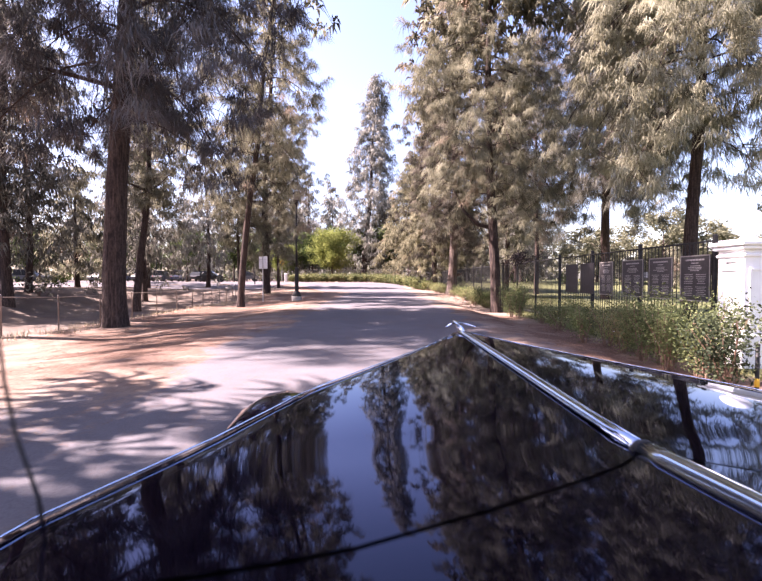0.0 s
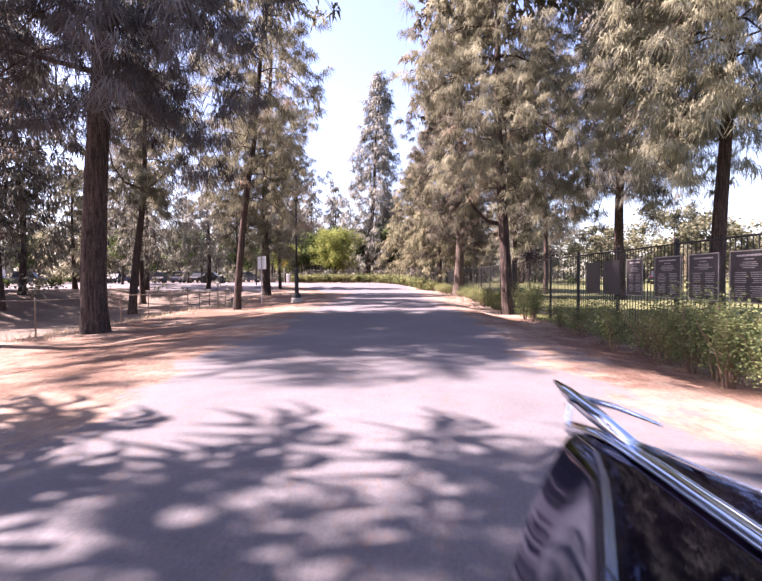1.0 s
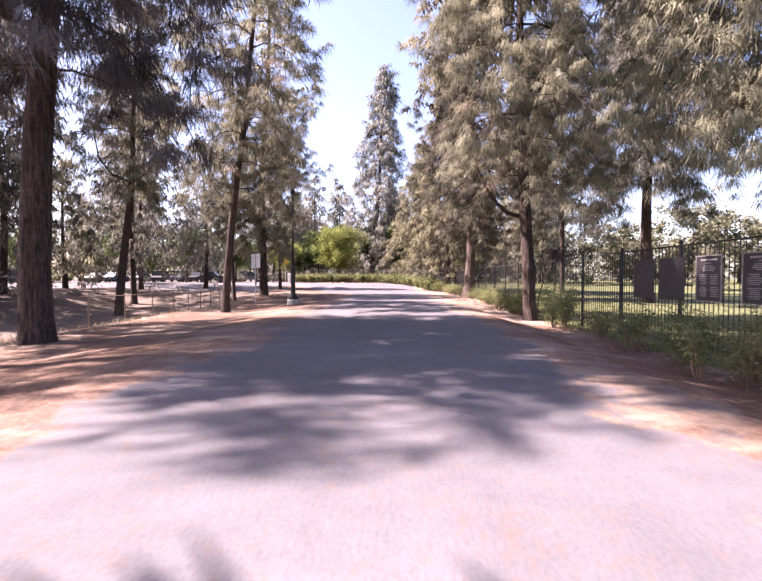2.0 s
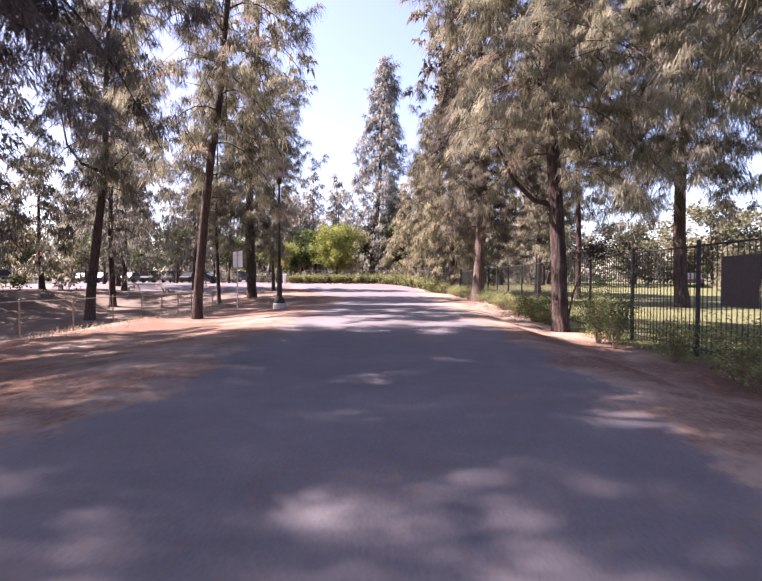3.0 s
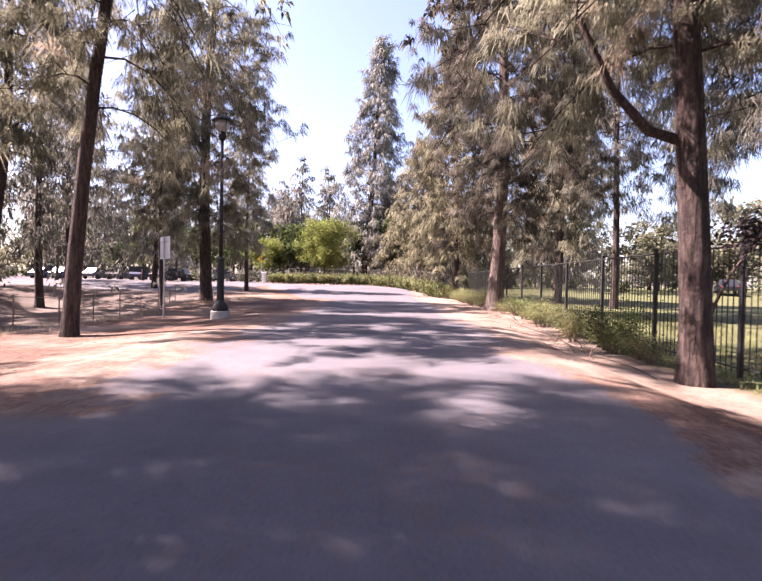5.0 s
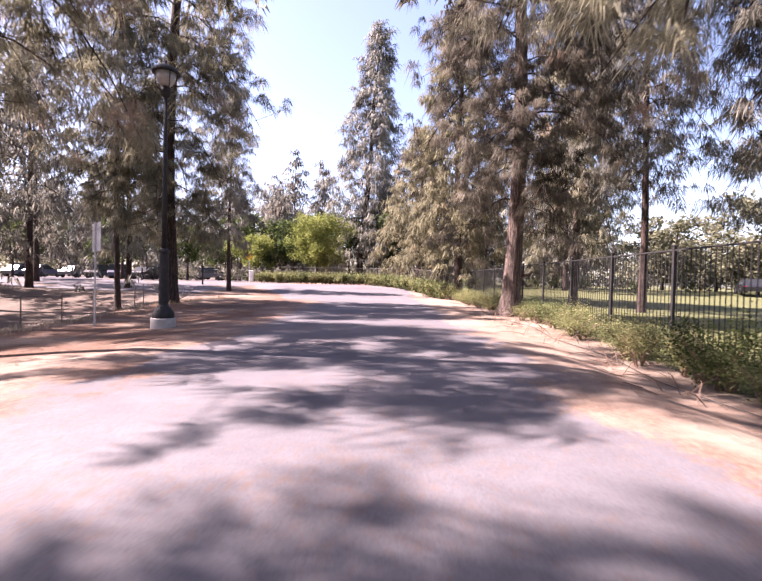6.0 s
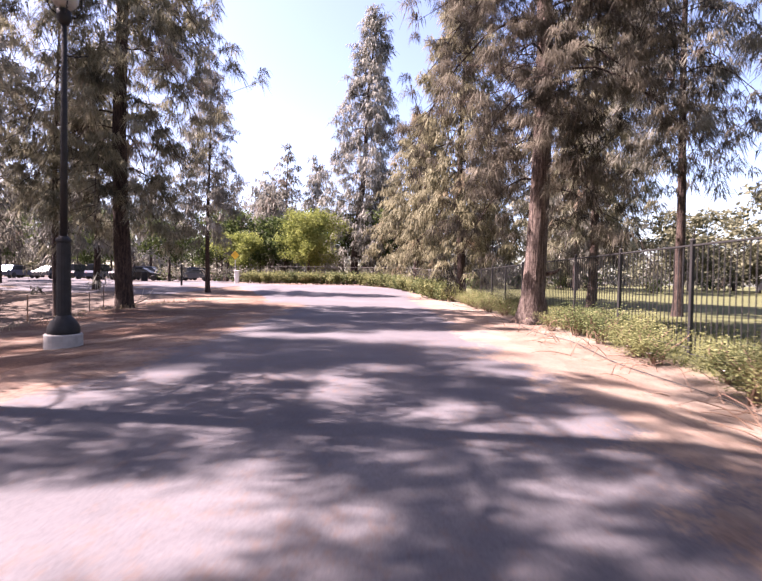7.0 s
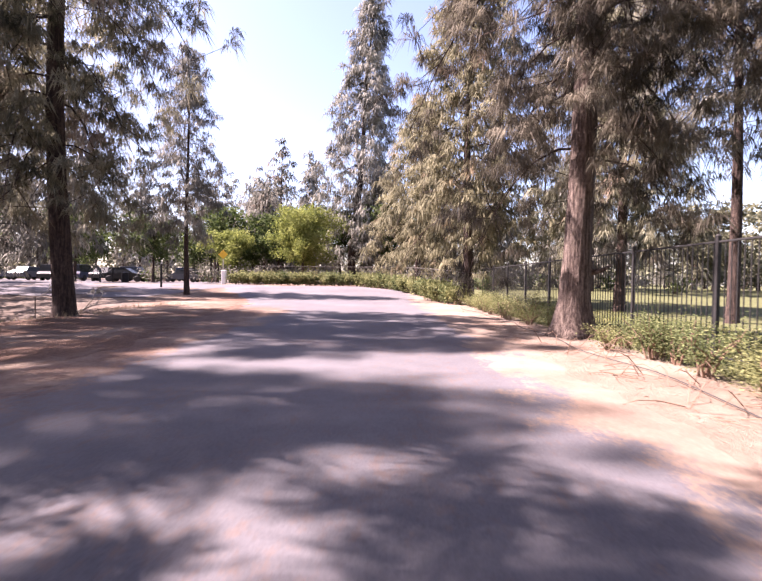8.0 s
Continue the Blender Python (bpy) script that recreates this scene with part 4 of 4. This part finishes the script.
# ---- chain-link fences ----
def chain_fence(corners, height, label, metal=None, r=0.028):
    metal = metal or GALV
    line = along(corners, 2.4)
    x0, y0, _ = line[0]
    f = thing("chain_link_fence", x0, y0, 0, label, "fence", "chain-link fences")
    pm = Geo().lathe([(r, -0.3), (r, height), (r * 1.3, height + 0.01), (0.01, height + 0.05)], 8).mesh("post", metal, True)
    wires = []
    for (ax, ay, _), (bx, by, _) in zip(line, line[1:]):
        az, bz = gz(ax, ay), gz(bx, by)
        part("post", pm, f, m=pose(ax - x0, ay - y0, az))
        part("top_rail", Geo().tube([(ax - x0, ay - y0, az + height - 0.03), (bx - x0, by - y0, bz + height - 0.03)], [0.5 * r, 0.5 * r], 6).mesh("top_rail", metal), f)
        d = np.array([bx - ax, by - ay, bz - az])
        o = np.array([ax - x0, ay - y0, az])
        step = 0.11
        k = -height
        L = 2.4
        while k < L:
            for sgn in (1, -1):
                a, b = max(k, 0.0), min(k + height, L)
                za, zb = (a - k, b - k) if sgn > 0 else (height - (a - k), height - (b - k))
                p, q = o + d * a / L + [0, 0, max(0.04, za)], o + d * b / L + [0, 0, max(0.04, zb)]
                up = np.array([0, 0, 0.08 * r])
                wires += [p - up, q - up, q + up, p - up, q + up, p + up]
            k += step
    tagged(part("wire_mesh", soup("wire_mesh", np.array(wires), metal), f), kind="stuff")
    return f


chain_fence([(-9.6, 5.0), (-10.3, 16.0), (-10.8, 26.0), (-12.6, 40.0), (-14.5, 46.0)], 1.1, "low rusty chain-link fence along the dry basin", OLD_WIRE, 0.022)
chain_fence([(6.0, 46.6), (5.2, 53.0), (2.6, 60.0), (-1.0, 63.6), (-5.0, 64.4), (-13.0, 64.6)], 1.7, "grey chain-link fence behind the hedge", DULL_STEEL)

# ---- debris ----
hose = thing("irrigation_hose", 4.5, 20.0, 0.0, "thin black irrigation hose lying along the bed", "hose")
hrng = random.Random(4)
part("tube", Geo().tube([(0.1 * math.sin(k * 0.8) + 0.12 * math.sin(k * 0.23), k * 0.5, gz(4.5, 20 + k * 0.5) + 0.02 + 0.015 * hrng.random()) for k in range(50)], [0.007] * 50, 6).mesh("tube", RUBBER, True), hose)
branch = thing("dry_branch", -9.8, 38.6, gz(-9.8, 38.6), "pale dry fallen branch on the sand", "branch")
part("wood", Geo().tube([(-0.6, 0, 0.03), (0.1, 0.1, 0.12), (0.7, 0.0, 0.35), (1.0, -0.1, 0.7)], [0.035, 0.03, 0.02, 0.008], 6).tube([(0.2, 0.1, 0.14), (0.3, 0.4, 0.45), (0.3, 0.6, 0.8)], [0.02, 0.012, 0.006], 5).tube([(0.6, 0.0, 0.3), (0.8, -0.3, 0.4), (1.2, -0.5, 0.45)], [0.015, 0.01, 0.005], 5).mesh("wood", DRY, True), branch)
trng = np.random.default_rng(8)


def twig_mesh():
    """Fallen twigs and cones of needles: thin sticks lying on the bed and the roadside."""
    v = []
    for _ in range(2600):
        if trng.random() < 0.45:
            x, y = 3.5 + abs(trng.normal(0, 0.9)), trng.uniform(2, 48)
        else:
            x, y = -4.4 - abs(trng.normal(0, 2.2)), trng.uniform(3, 45)
        z = gz(x, y) + (0.012 if -4.2 < x < 3.4 else 0.006)
        L, a = trng.uniform(0.05, 0.22), trng.uniform(0, 6.283)
        d = np.array([math.cos(a), math.sin(a), trng.normal(0, 0.08)]) * L
        s = np.array([-math.sin(a), math.cos(a), 0.0]) * trng.uniform(0.002, 0.005)
        p = np.array([x, y, z])
        top = np.array([0, 0, 0.006])
        v += [p - s, p + d - s, p + d * 0.5 + top, p + s, p + d + s, p + d * 0.5 + top, p - s, p + d * 0.5 + top, p + s]
    return soup("fallen_twigs", np.array(v), LITTER)


prune = Geo()
prng = random.Random(31)
for _ in range(70):
    x, y, a, L = prng.uniform(3.75, 4.75), prng.uniform(20.8, 32.0), prng.uniform(0, 6.28), prng.uniform(0.25, 0.7)
    rise = prng.choice((0.03, 0.06, 0.22, 0.32))
    prune.tube([(x + L * f * math.cos(a + 0.5 * f), y + L * f * math.sin(a + 0.5 * f), gz(x, y) + 0.012 + rise * math.sin(2.4 * f)) for f in (0, 0.35, 0.7, 1.0)], [0.007, 0.006, 0.005, 0.003], 4, False)
tagged(new("rose_prunings", prune.mesh("rose_prunings", STEM, True)), "bare brown rose canes sprawling on the sandy bed", "twigs", kind="stuff")
tagged(new("fallen_twigs", twig_mesh()), "fallen twigs and needle tufts on the roadside soil", "twigs", kind="stuff")


def weed_mesh():
    """Dry grass blades in loose drifts on the basin's rim."""
    v = []
    for _ in range(420):
        x, y = -8.2 - abs(trng.normal(0, 1.6)), trng.uniform(4, 44)
        n = trng.integers(5, 12)
        for _ in range(n):
            px, py = x + trng.normal(0, 0.12), y + trng.normal(0, 0.12)
            z = gz(px, py)
            h, a = trng.uniform(0.06, 0.24), trng.uniform(0, 6.283)
            w = np.array([-math.sin(a), math.cos(a), 0]) * 0.006
            p = np.array([px, py, z - 0.01])
            v += [p - w, p + w, p + np.array([math.cos(a) * h * 0.5, math.sin(a) * h * 0.5, h])]
    return soup("dry_grass", np.array(v), STRAW)


tagged(new("dry_grass", weed_mesh()), "sparse dry straw-coloured grass on the basin's rim", "grass", kind="stuff")


def lawn_mesh():
    """Grass blades between the rose bed and the lawn."""
    n = 26000
    x = 5.35 + trng.random(n) ** 1.3 * 6.5
    y = trng.uniform(4, 46, n)
    z = ground_z(x, y)
    a = trng.uniform(0, 6.283, n)
    h = trng.uniform(0.05, 0.14, n)
    p = np.stack([x, y, z - 0.01], 1)
    w = np.stack([-np.sin(a), np.cos(a), 0 * a], 1) * 0.009
    tip = p + np.stack([np.cos(a) * h * 0.5, np.sin(a) * h * 0.5, h], 1)
    return soup("grass", np.stack([p - w, p + w, tip], 1), GRASS)


tagged(new("grass", lawn_mesh()), "short green lawn grass around the iron fence", "grass", kind="stuff")


# ---- parked cars and the far house ----
def build_car(x, y, turn, paint_mat, label, van=False):
    car = thing("parked_car", x, y, gz(x, y) + 0.015, label, "car", "cars in the parking lot", turn)
    H = 1.75 if van else 1.45
    low = [(-2.2, 0.35), (-2.22, 0.75), (-2.05, 0.9 if not van else 1.0), (-0.9 if not van else -1.9, 0.95), (0.9, 0.93), (1.9, 0.82), (2.2, 0.65), (2.22, 0.35)]
    def shell(profile, half, inset, top_in):
        g = Geo()
        zs = [p[1] for p in profile]
        z1 = max(zs)
        rings = []
        for w, f in ((-half, 0.96), (-half * 0.97, 1.0), (half * 0.97, 1.0), (half, 0.96)):
            rings.append([(px * f, w * (1 - top_in * (pz - min(zs)) / (z1 - min(zs))), pz) for px, pz in profile])
        return g.tube_rings(rings)
    part("body", shell(low, 0.88, 0.0, 0.06).mesh("body", paint_mat, False), car)
    cab = [(-1.7 if not van else -2.05, 0.9), (-1.15 if not van else -1.9, H - 0.03), (-0.9, H), (0.15, H - 0.02), (1.05, 0.9)]
    part("cabin", shell(cab, 0.80, 0.0, 0.22).mesh("cabin", CAR_GLASS, False), car, "dark tinted windows")
    part("roof", shell([(cab[1][0] + 0.05, H - 0.02), (-0.9, H + 0.012), (0.1, H - 0.01), (0.12, H - 0.06), (cab[1][0] + 0.02, H - 0.07)], 0.66, 0, 0.02).mesh("roof", paint_mat), car)
    wm = Geo().lathe([(0.20, -0.1), (0.31, -0.1), (0.33, -0.06), (0.33, 0.06), (0.31, 0.1), (0.20, 0.1)], 20).mesh("tyre", RUBBER, True)
    rm = Geo().lathe([(0.001, -0.08), (0.20, -0.08), (0.205, 0.0), (0.20, 0.08), (0.001, 0.08)], 16).mesh("rim", GALV)
    for wx in (-1.35, 1.38):
        for wy in (-0.80, 0.80):
            w = part("wheel", wm, car, m=pose(wx, wy, 0.33, 90))
            part("rim", rm, w)
    for wy in (-0.62, 0.62):
        part("headlight", Geo().box((2.12, wy - 0.16, 0.62), (2.2, wy + 0.16, 0.74), 0.02).mesh("headlight", BOWL), car)
        part("tail_light", Geo().box((-2.2, wy - 0.12, 0.68), (-2.12, wy + 0.12, 0.82), 0.02).mesh("tail_light", RED), car)
    return car


for x, y, turn, mat, label, van in ((-26.0, 71.0, 8, CAR_BLACK, "black sedan parked in the sunlit lot", False), (-22.0, 75.5, 186, CAR_SILVER, "silver car parked in the lot", False), (-31.5, 72.5, 95, CAR_BLUE, "dark blue van parked in the lot", True), (-34.5, 73.0, 92, CAR_BLACK, "dark car parked in the lot", True), (-37.5, 73.0, 88, CAR_SILVER, "silver car parked nose-in in the lot", False), (-29.0, 79.0, 4, CAR_SILVER, "silver van parked in the lot", True), (-19.0, 80.0, 182, CAR_WHITE, "white car parked near the wood", False), (-41.0, 72.0, 90, CAR_BLUE, "blue car parked in the lot", False), (-53.0, 70.0, 20, CAR_BLUE, "dark blue car parked by the house", True), (-57.5, 69.0, 15, CAR_BLACK, "black car parked by the house", False), (-47.0, 78.0, 5, CAR_WHITE, "white van parked far off", True), (-44.0, 72.5, 91, CAR_SILVER, "silver car parked nose-in in the lot", False), (-28.6, 72.2, 93, CAR_BLACK, "dark car parked nose-in in the lot", False), (-24.0, 83.0, 3, CAR_BLUE, "dark blue van parked near the wood", True), (-50.0, 66.0, 12, CAR_SILVER, "silver van parked at the lot's edge", True), (33.0, 57.5, 60, CAR_BLACK, "dark car parked beyond the lawn", False)):
    build_car(x, y, turn, mat, label, van)

house = thing("house", -84.0, 88.0, gz(-84, 88), "low white house with a row of windows", "house")
part("wall", Geo().box((-9, -4, -0.3), (9, 4, 3.4), 0.02).mesh("wall", WHITE_PAINT), house)
part("roof", Geo().add([(-9.6, -4.7, 3.4), (9.6, -4.7, 3.4), (9.6, 4.7, 3.4), (-9.6, 4.7, 3.4), (-7, 0, 5.3), (7, 0, 5.3)], [(0, 1, 5, 4), (1, 2, 5), (2, 3, 4, 5), (3, 0, 4), (3, 2, 1, 0)]).mesh("roof", ROOF), house)
for k in range(6):
    win = part("window", Geo().box((-0.75, -0.05, -0.6), (0.75, 0.0, 0.6), 0.01).mesh("window", WHITE_PAINT), house, m=pose(-7.2 + 2.9 * k, -4.0, 1.8))
    part("pane", Geo().box((-0.66, -0.07, -0.52), (0.66, -0.052, 0.52)).mesh("pane", CAR_GLASS), win)


# ---- the old black car at the start of the drive ----
CX, HZ = 0.302, 1.0                     # its middle line and the height of its bonnet
auto = thing("vintage_car", CX, 0.0, 0.02, "glossy black vintage car with a long pointed bonnet", "car")
HZ -= 0.02


def half_width(y):
    """Half the width of the bonnet's flat top."""
    return float(np.interp(y, [-0.3, 0.41, 0.63, 0.905, 1.10, 1.31, 1.50, 1.68, 1.80], [0.70, 0.637, 0.536, 0.44, 0.33, 0.211, 0.115, 0.036, 0.02]))


def crown_z(y, f=0.0):
    """Height of the bonnet's top, which rises to the cowl along the middle."""
    return HZ - 0.25 * max(0.0, y - 1.72) ** 1.2 + 0.085 * max(0.0, 0.56 - y) * (1 - f)


def gap_y(f):
    """Where the bonnet ends at the cowl, by the share of the half width from the middle."""
    return float(np.interp(f, [0, 0.08, 0.17, 0.34, 0.5, 0.62, 0.75, 1.0], [0.525, 0.475, 0.435, 0.374, 0.330, 0.314, 0.308, 0.31]))


def bonnet_half(side):
    g = Geo()
    rows = []
    for j in range(33):
        t = j / 32
        row = []
        for i in range(13):
            f = i / 12
            y0 = gap_y(f) + 0.004
            y = y0 + (1.80 - y0) * t
            w = half_width(y) * f
            row.append((side * w, y, crown_z(y, f) - 0.028 * f ** 2.2 * (half_width(y) / 0.6)))
        w = half_width(row[-1][1])
        y, z = row[-1][1], row[-1][2]
        for dx, dz in ((0.012, -0.006), (0.020, -0.02), (0.06, -0.10), (0.10, -0.24), (0.11, -0.36)):
            row.append((side * (w + dx), y, z + dz))
        rows.append(row)
    return g.tube_rings(rows, closed=False, caps=False).mesh("bonnet_panel", CAR_PAINT, True)


def cowl_half(side):
    g = Geo()
    rows = []
    for j in range(9):
        t = j / 8
        row = []
        for i in range(13):
            f = i / 12
            y = -0.30 + (gap_y(f) - 0.003 + 0.30) * t
            row.append((side * (0.0 + half_width(y) * f), y, crown_z(y, f) - 0.028 * f ** 2.2 * (half_width(y) / 0.6)))
        w, y, z = half_width(row[-1][1]), row[-1][1], row[-1][2]
        for dx, dz in ((0.012, -0.006), (0.020, -0.02), (0.06, -0.10), (0.10, -0.24), (0.11, -0.36)):
            row.append((side * (w + dx), y, z + dz))
        rows.append(row)
    return g.tube_rings(rows, closed=False, caps=False).mesh("cowl_panel", CAR_PAINT, True)


for side in (-1, 1):
    part("bonnet_panel", bonnet_half(side), auto)
    part("cowl_panel", cowl_half(side), auto)
under = Geo().tube_rings([[(-half_width(y) * 0.97, y, HZ - 0.07), (half_width(y) * 0.97, y, HZ - 0.07), (half_width(y) * 0.97 + 0.04, y, 0.5), (-half_width(y) * 0.97 - 0.04, y, 0.5)] for y in np.linspace(-0.3, 1.76, 16)])
part("engine_bay", under.mesh("engine_bay", RUBBER), auto, "dark inner structure under the bonnet")
strip = lambda y0, y1, r: Geo().tube_rings([[(0.017 * math.cos(a) * r, y, crown_z(y) + 0.012 * math.sin(a) * r + 0.001) for a in np.linspace(0, math.pi, 9)] + [(-0.017 * r, y, crown_z(y) - 0.01), (0.017 * r, y, crown_z(y) - 0.01)] for y in np.linspace(y0, y1, 20)])
part("hinge_strip", strip(0.530, 1.86, 0.6).mesh("hinge_strip", CHROME, True), auto, "polished chrome hinge strip")
for dx in (-0.0115, 0.0115):
    part("hinge_bead", Geo().tube([(dx, y, crown_z(y) + 0.003) for y in np.linspace(0.54, 1.84, 14)], [0.0022] * 14, 6).mesh("hinge_bead", CHROME, True), auto)
part("strip_clip", strip(0.521, 0.529, 0.9).mesh("strip_clip", RUBBER, True), auto, "dark clip between the strips")
part("cowl_strip", strip(-0.30, 0.520, 0.85).mesh("cowl_strip", CHROME, True), auto, "wider chrome strip on the cowl")
ornament = Geo().tube([(0, 1.70, crown_z(1.70) + 0.008), (0, 1.80, crown_z(1.8) + 0.028), (0, 1.88, crown_z(1.88) + 0.05), (0, 1.93, crown_z(1.93) + 0.066)], [0.008, 0.011, 0.009, 0.003], 8)
for w in (-1, 1):
    ornament.tube([(0.0, 1.86, crown_z(1.86) + 0.045), (0.03 * w, 1.80, crown_z(1.8) + 0.035), (0.055 * w, 1.74, crown_z(1.74) + 0.02)], [0.006, 0.004, 0.002], 6)
part("ornament", ornament.mesh("ornament", CHROME, True), auto, "winged chrome bonnet ornament")
for side in (-1, 1):
    # bright bead along the bonnet's shoulder
    part("shoulder_bead", Geo().tube([(side * (half_width(y) + 0.004), y, crown_z(y, 1.0) - 0.026 * (half_width(y) / 0.6)) for y in np.linspace(-0.28, 1.78, 30)], [0.0016] * 30, 6).mesh("shoulder_bead", CHROME, True), auto)
    lampx = side * 0.60
    hl = part("headlamp", Geo().lathe([(0.001, -0.30), (0.06, -0.26), (0.11, -0.14), (0.13, 0.0), (0.135, 0.06), (0.12, 0.07)], 24).mesh("headlamp", CAR_PAINT, True), auto, "black teardrop headlamp", pose(lampx, 1.66, 0.58, -90))
    part("rim", Geo().lathe([(0.137, 0.045), (0.145, 0.06), (0.137, 0.075), (0.12, 0.08)], 24).mesh("rim", CHROME, True), hl)
    part("lens", Geo().lathe([(0.12, 0.07), (0.08, 0.10), (0.001, 0.115)], 24).mesh("lens", BOWL, True), hl)
    for wy, nm in ((1.36, "front"), (-1.75, "rear")):
        fw = Geo()
        rings = []
        for k in range(15):
            a = math.pi * (-0.02 + 1.04 * k / 14)
            r = 0.42
            cy, cz = wy + r * math.cos(a) * (1.4 if nm == "front" else 1.0), 0.34 + r * math.sin(a) * (0.99 if nm == "front" else 0.92)
            rings.append([(side * (0.61 + 0.12 * math.cos(b)), cy + 0.05 * math.sin(b) * math.cos(a), cz + 0.07 * math.sin(b) * math.sin(a) - (0.0 if math.sin(b) >= 0 else -0.03 * math.sin(a))) for b in np.linspace(0, 2 * math.pi, 12, endpoint=False)])
        fw.tube_rings(rings)
        part("fender", fw.mesh("fender", CAR_PAINT, True), auto)
        w = part("wheel", Geo().lathe([(0.23, -0.08), (0.31, -0.085), (0.34, -0.05), (0.34, 0.05), (0.31, 0.085), (0.23, 0.08)], 28).mesh("wheel", RUBBER, True), auto, "black tyre", pose(side * 0.60, wy, 0.34, 0, 90))
        part("rim", Geo().lathe([(0.001, -0.07), (0.12, -0.07), (0.23, -0.05), (0.235, 0.0), (0.23, 0.05), (0.12, 0.07), (0.001, 0.09)], 24).mesh("rim", CHROME, True), w)
    part("running_board", Geo().box((side * 0.70 - 0.12, -1.25, 0.30), (side * 0.70 + 0.12, 0.72, 0.345), 0.012).mesh("running_board", CAR_PAINT), auto)
shell = lambda t: (0.012 + 0.17 * t ** 0.7, 1.79 - 0.03 * t, HZ - 0.045 - 0.44 * t)
part("grille_shell", Geo().tube_rings([[(-shell(t)[0], shell(t)[1], shell(t)[2]), (0, shell(t)[1] + 0.045, shell(t)[2]), (shell(t)[0], shell(t)[1], shell(t)[2]), (shell(t)[0] + 0.05 * t, shell(t)[1] - 0.2, shell(t)[2]), (-shell(t)[0] - 0.05 * t, shell(t)[1] - 0.2, shell(t)[2])] for t in np.linspace(0, 1, 9)]).mesh("grille_shell", RUBBER), auto)
for k in range(-8, 9):
    f = k / 8.5
    part("grille_bar", Geo().tube([(f * shell(t)[0], shell(t)[1] + 0.045 * (1 - abs(f)) + 0.006, shell(t)[2] - 0.01 * (1 - t)) for t in np.linspace(0, 1, 6)], [0.0045] * 6, 6).mesh("grille_bar", CHROME, True), auto)
part("grille_frame", Geo().tube([(shell(t)[0] * sgn, shell(t)[1] + 0.006, shell(t)[2]) for sgn, ts in ((-1, np.linspace(1, 0, 6)), (1, np.linspace(0, 1, 6))) for t in ts], [0.010] * 12, 8).mesh("grille_frame", CHROME, True), auto)
part("bumper", Geo().tube([(-0.82, 1.84, 0.42), (-0.4, 1.98, 0.42), (0.4, 1.98, 0.42), (0.82, 1.84, 0.42)], [0.045] * 4, 10).mesh("bumper", CHROME, True), auto)
tub = [(-0.72, 0.48), (-0.76, 0.75), (-0.72, 0.96), (0.72, 0.96), (0.76, 0.75), (0.72, 0.48)]
part("body", Geo().tube_rings([[(x * f, y, 0.48 + (z - 0.48) * h) for x, z in tub] for y, f, h in ((-2.55, 0.72, 0.5), (-2.45, 0.85, 0.8), (-2.0, 0.97, 1.0), (-0.9, 1.0, 1.02), (-0.28, 1.0, 1.0))]).mesh("body", CAR_PAINT, True), auto)
cabin = [(-0.60, -1.95, 0.97), (0.60, -1.95, 0.97), (0.62, -0.42, 0.97), (-0.62, -0.42, 0.97)]
part("roof", Geo().tube_rings([[(-0.58, -1.75, 1.42), (0.58, -1.75, 1.42), (0.58, -0.62, 1.44), (-0.58, -0.62, 1.44)], [(-0.54, -1.68, 1.50), (0.54, -1.68, 1.50), (0.54, -0.70, 1.52), (-0.54, -0.70, 1.52)], [(-0.36, -1.5, 1.55), (0.36, -1.5, 1.55), (0.36, -0.85, 1.56), (-0.36, -0.85, 1.56)]]).mesh("roof", CAR_PAINT, True), auto)
part("windows", Geo().tube_rings([cabin, [(-0.57, -1.76, 1.43), (0.57, -1.76, 1.43), (0.57, -0.61, 1.44), (-0.57, -0.61, 1.44)]]).mesh("windows", CAR_GLASS), auto, "dark glass of the cabin")
for x in (-0.6, 0.6):
    part("windscreen_post", Geo().tube([(x * 1.03, -0.41, 0.97), (x * 0.97, -0.60, 1.45)], [0.022, 0.02], 8).mesh("windscreen_post", CAR_PAINT, True), auto)
part("aerial", Geo().tube([(-0.622, 0.43, HZ - 0.03), (-0.625, 0.43, HZ - 0.007), (-0.6455, 0.43, HZ + 0.054), (-0.655, 0.43, HZ + 0.104), (-0.659, 0.43, HZ + 0.142), (-0.667, 0.43, HZ + 0.22), (-0.67, 0.43, HZ + 0.4)], [0.0024, 0.0021, 0.0019, 0.0018, 0.0017, 0.0015, 0.0012], 6).mesh("aerial", IRON, True), auto, "thin bent whip aerial")
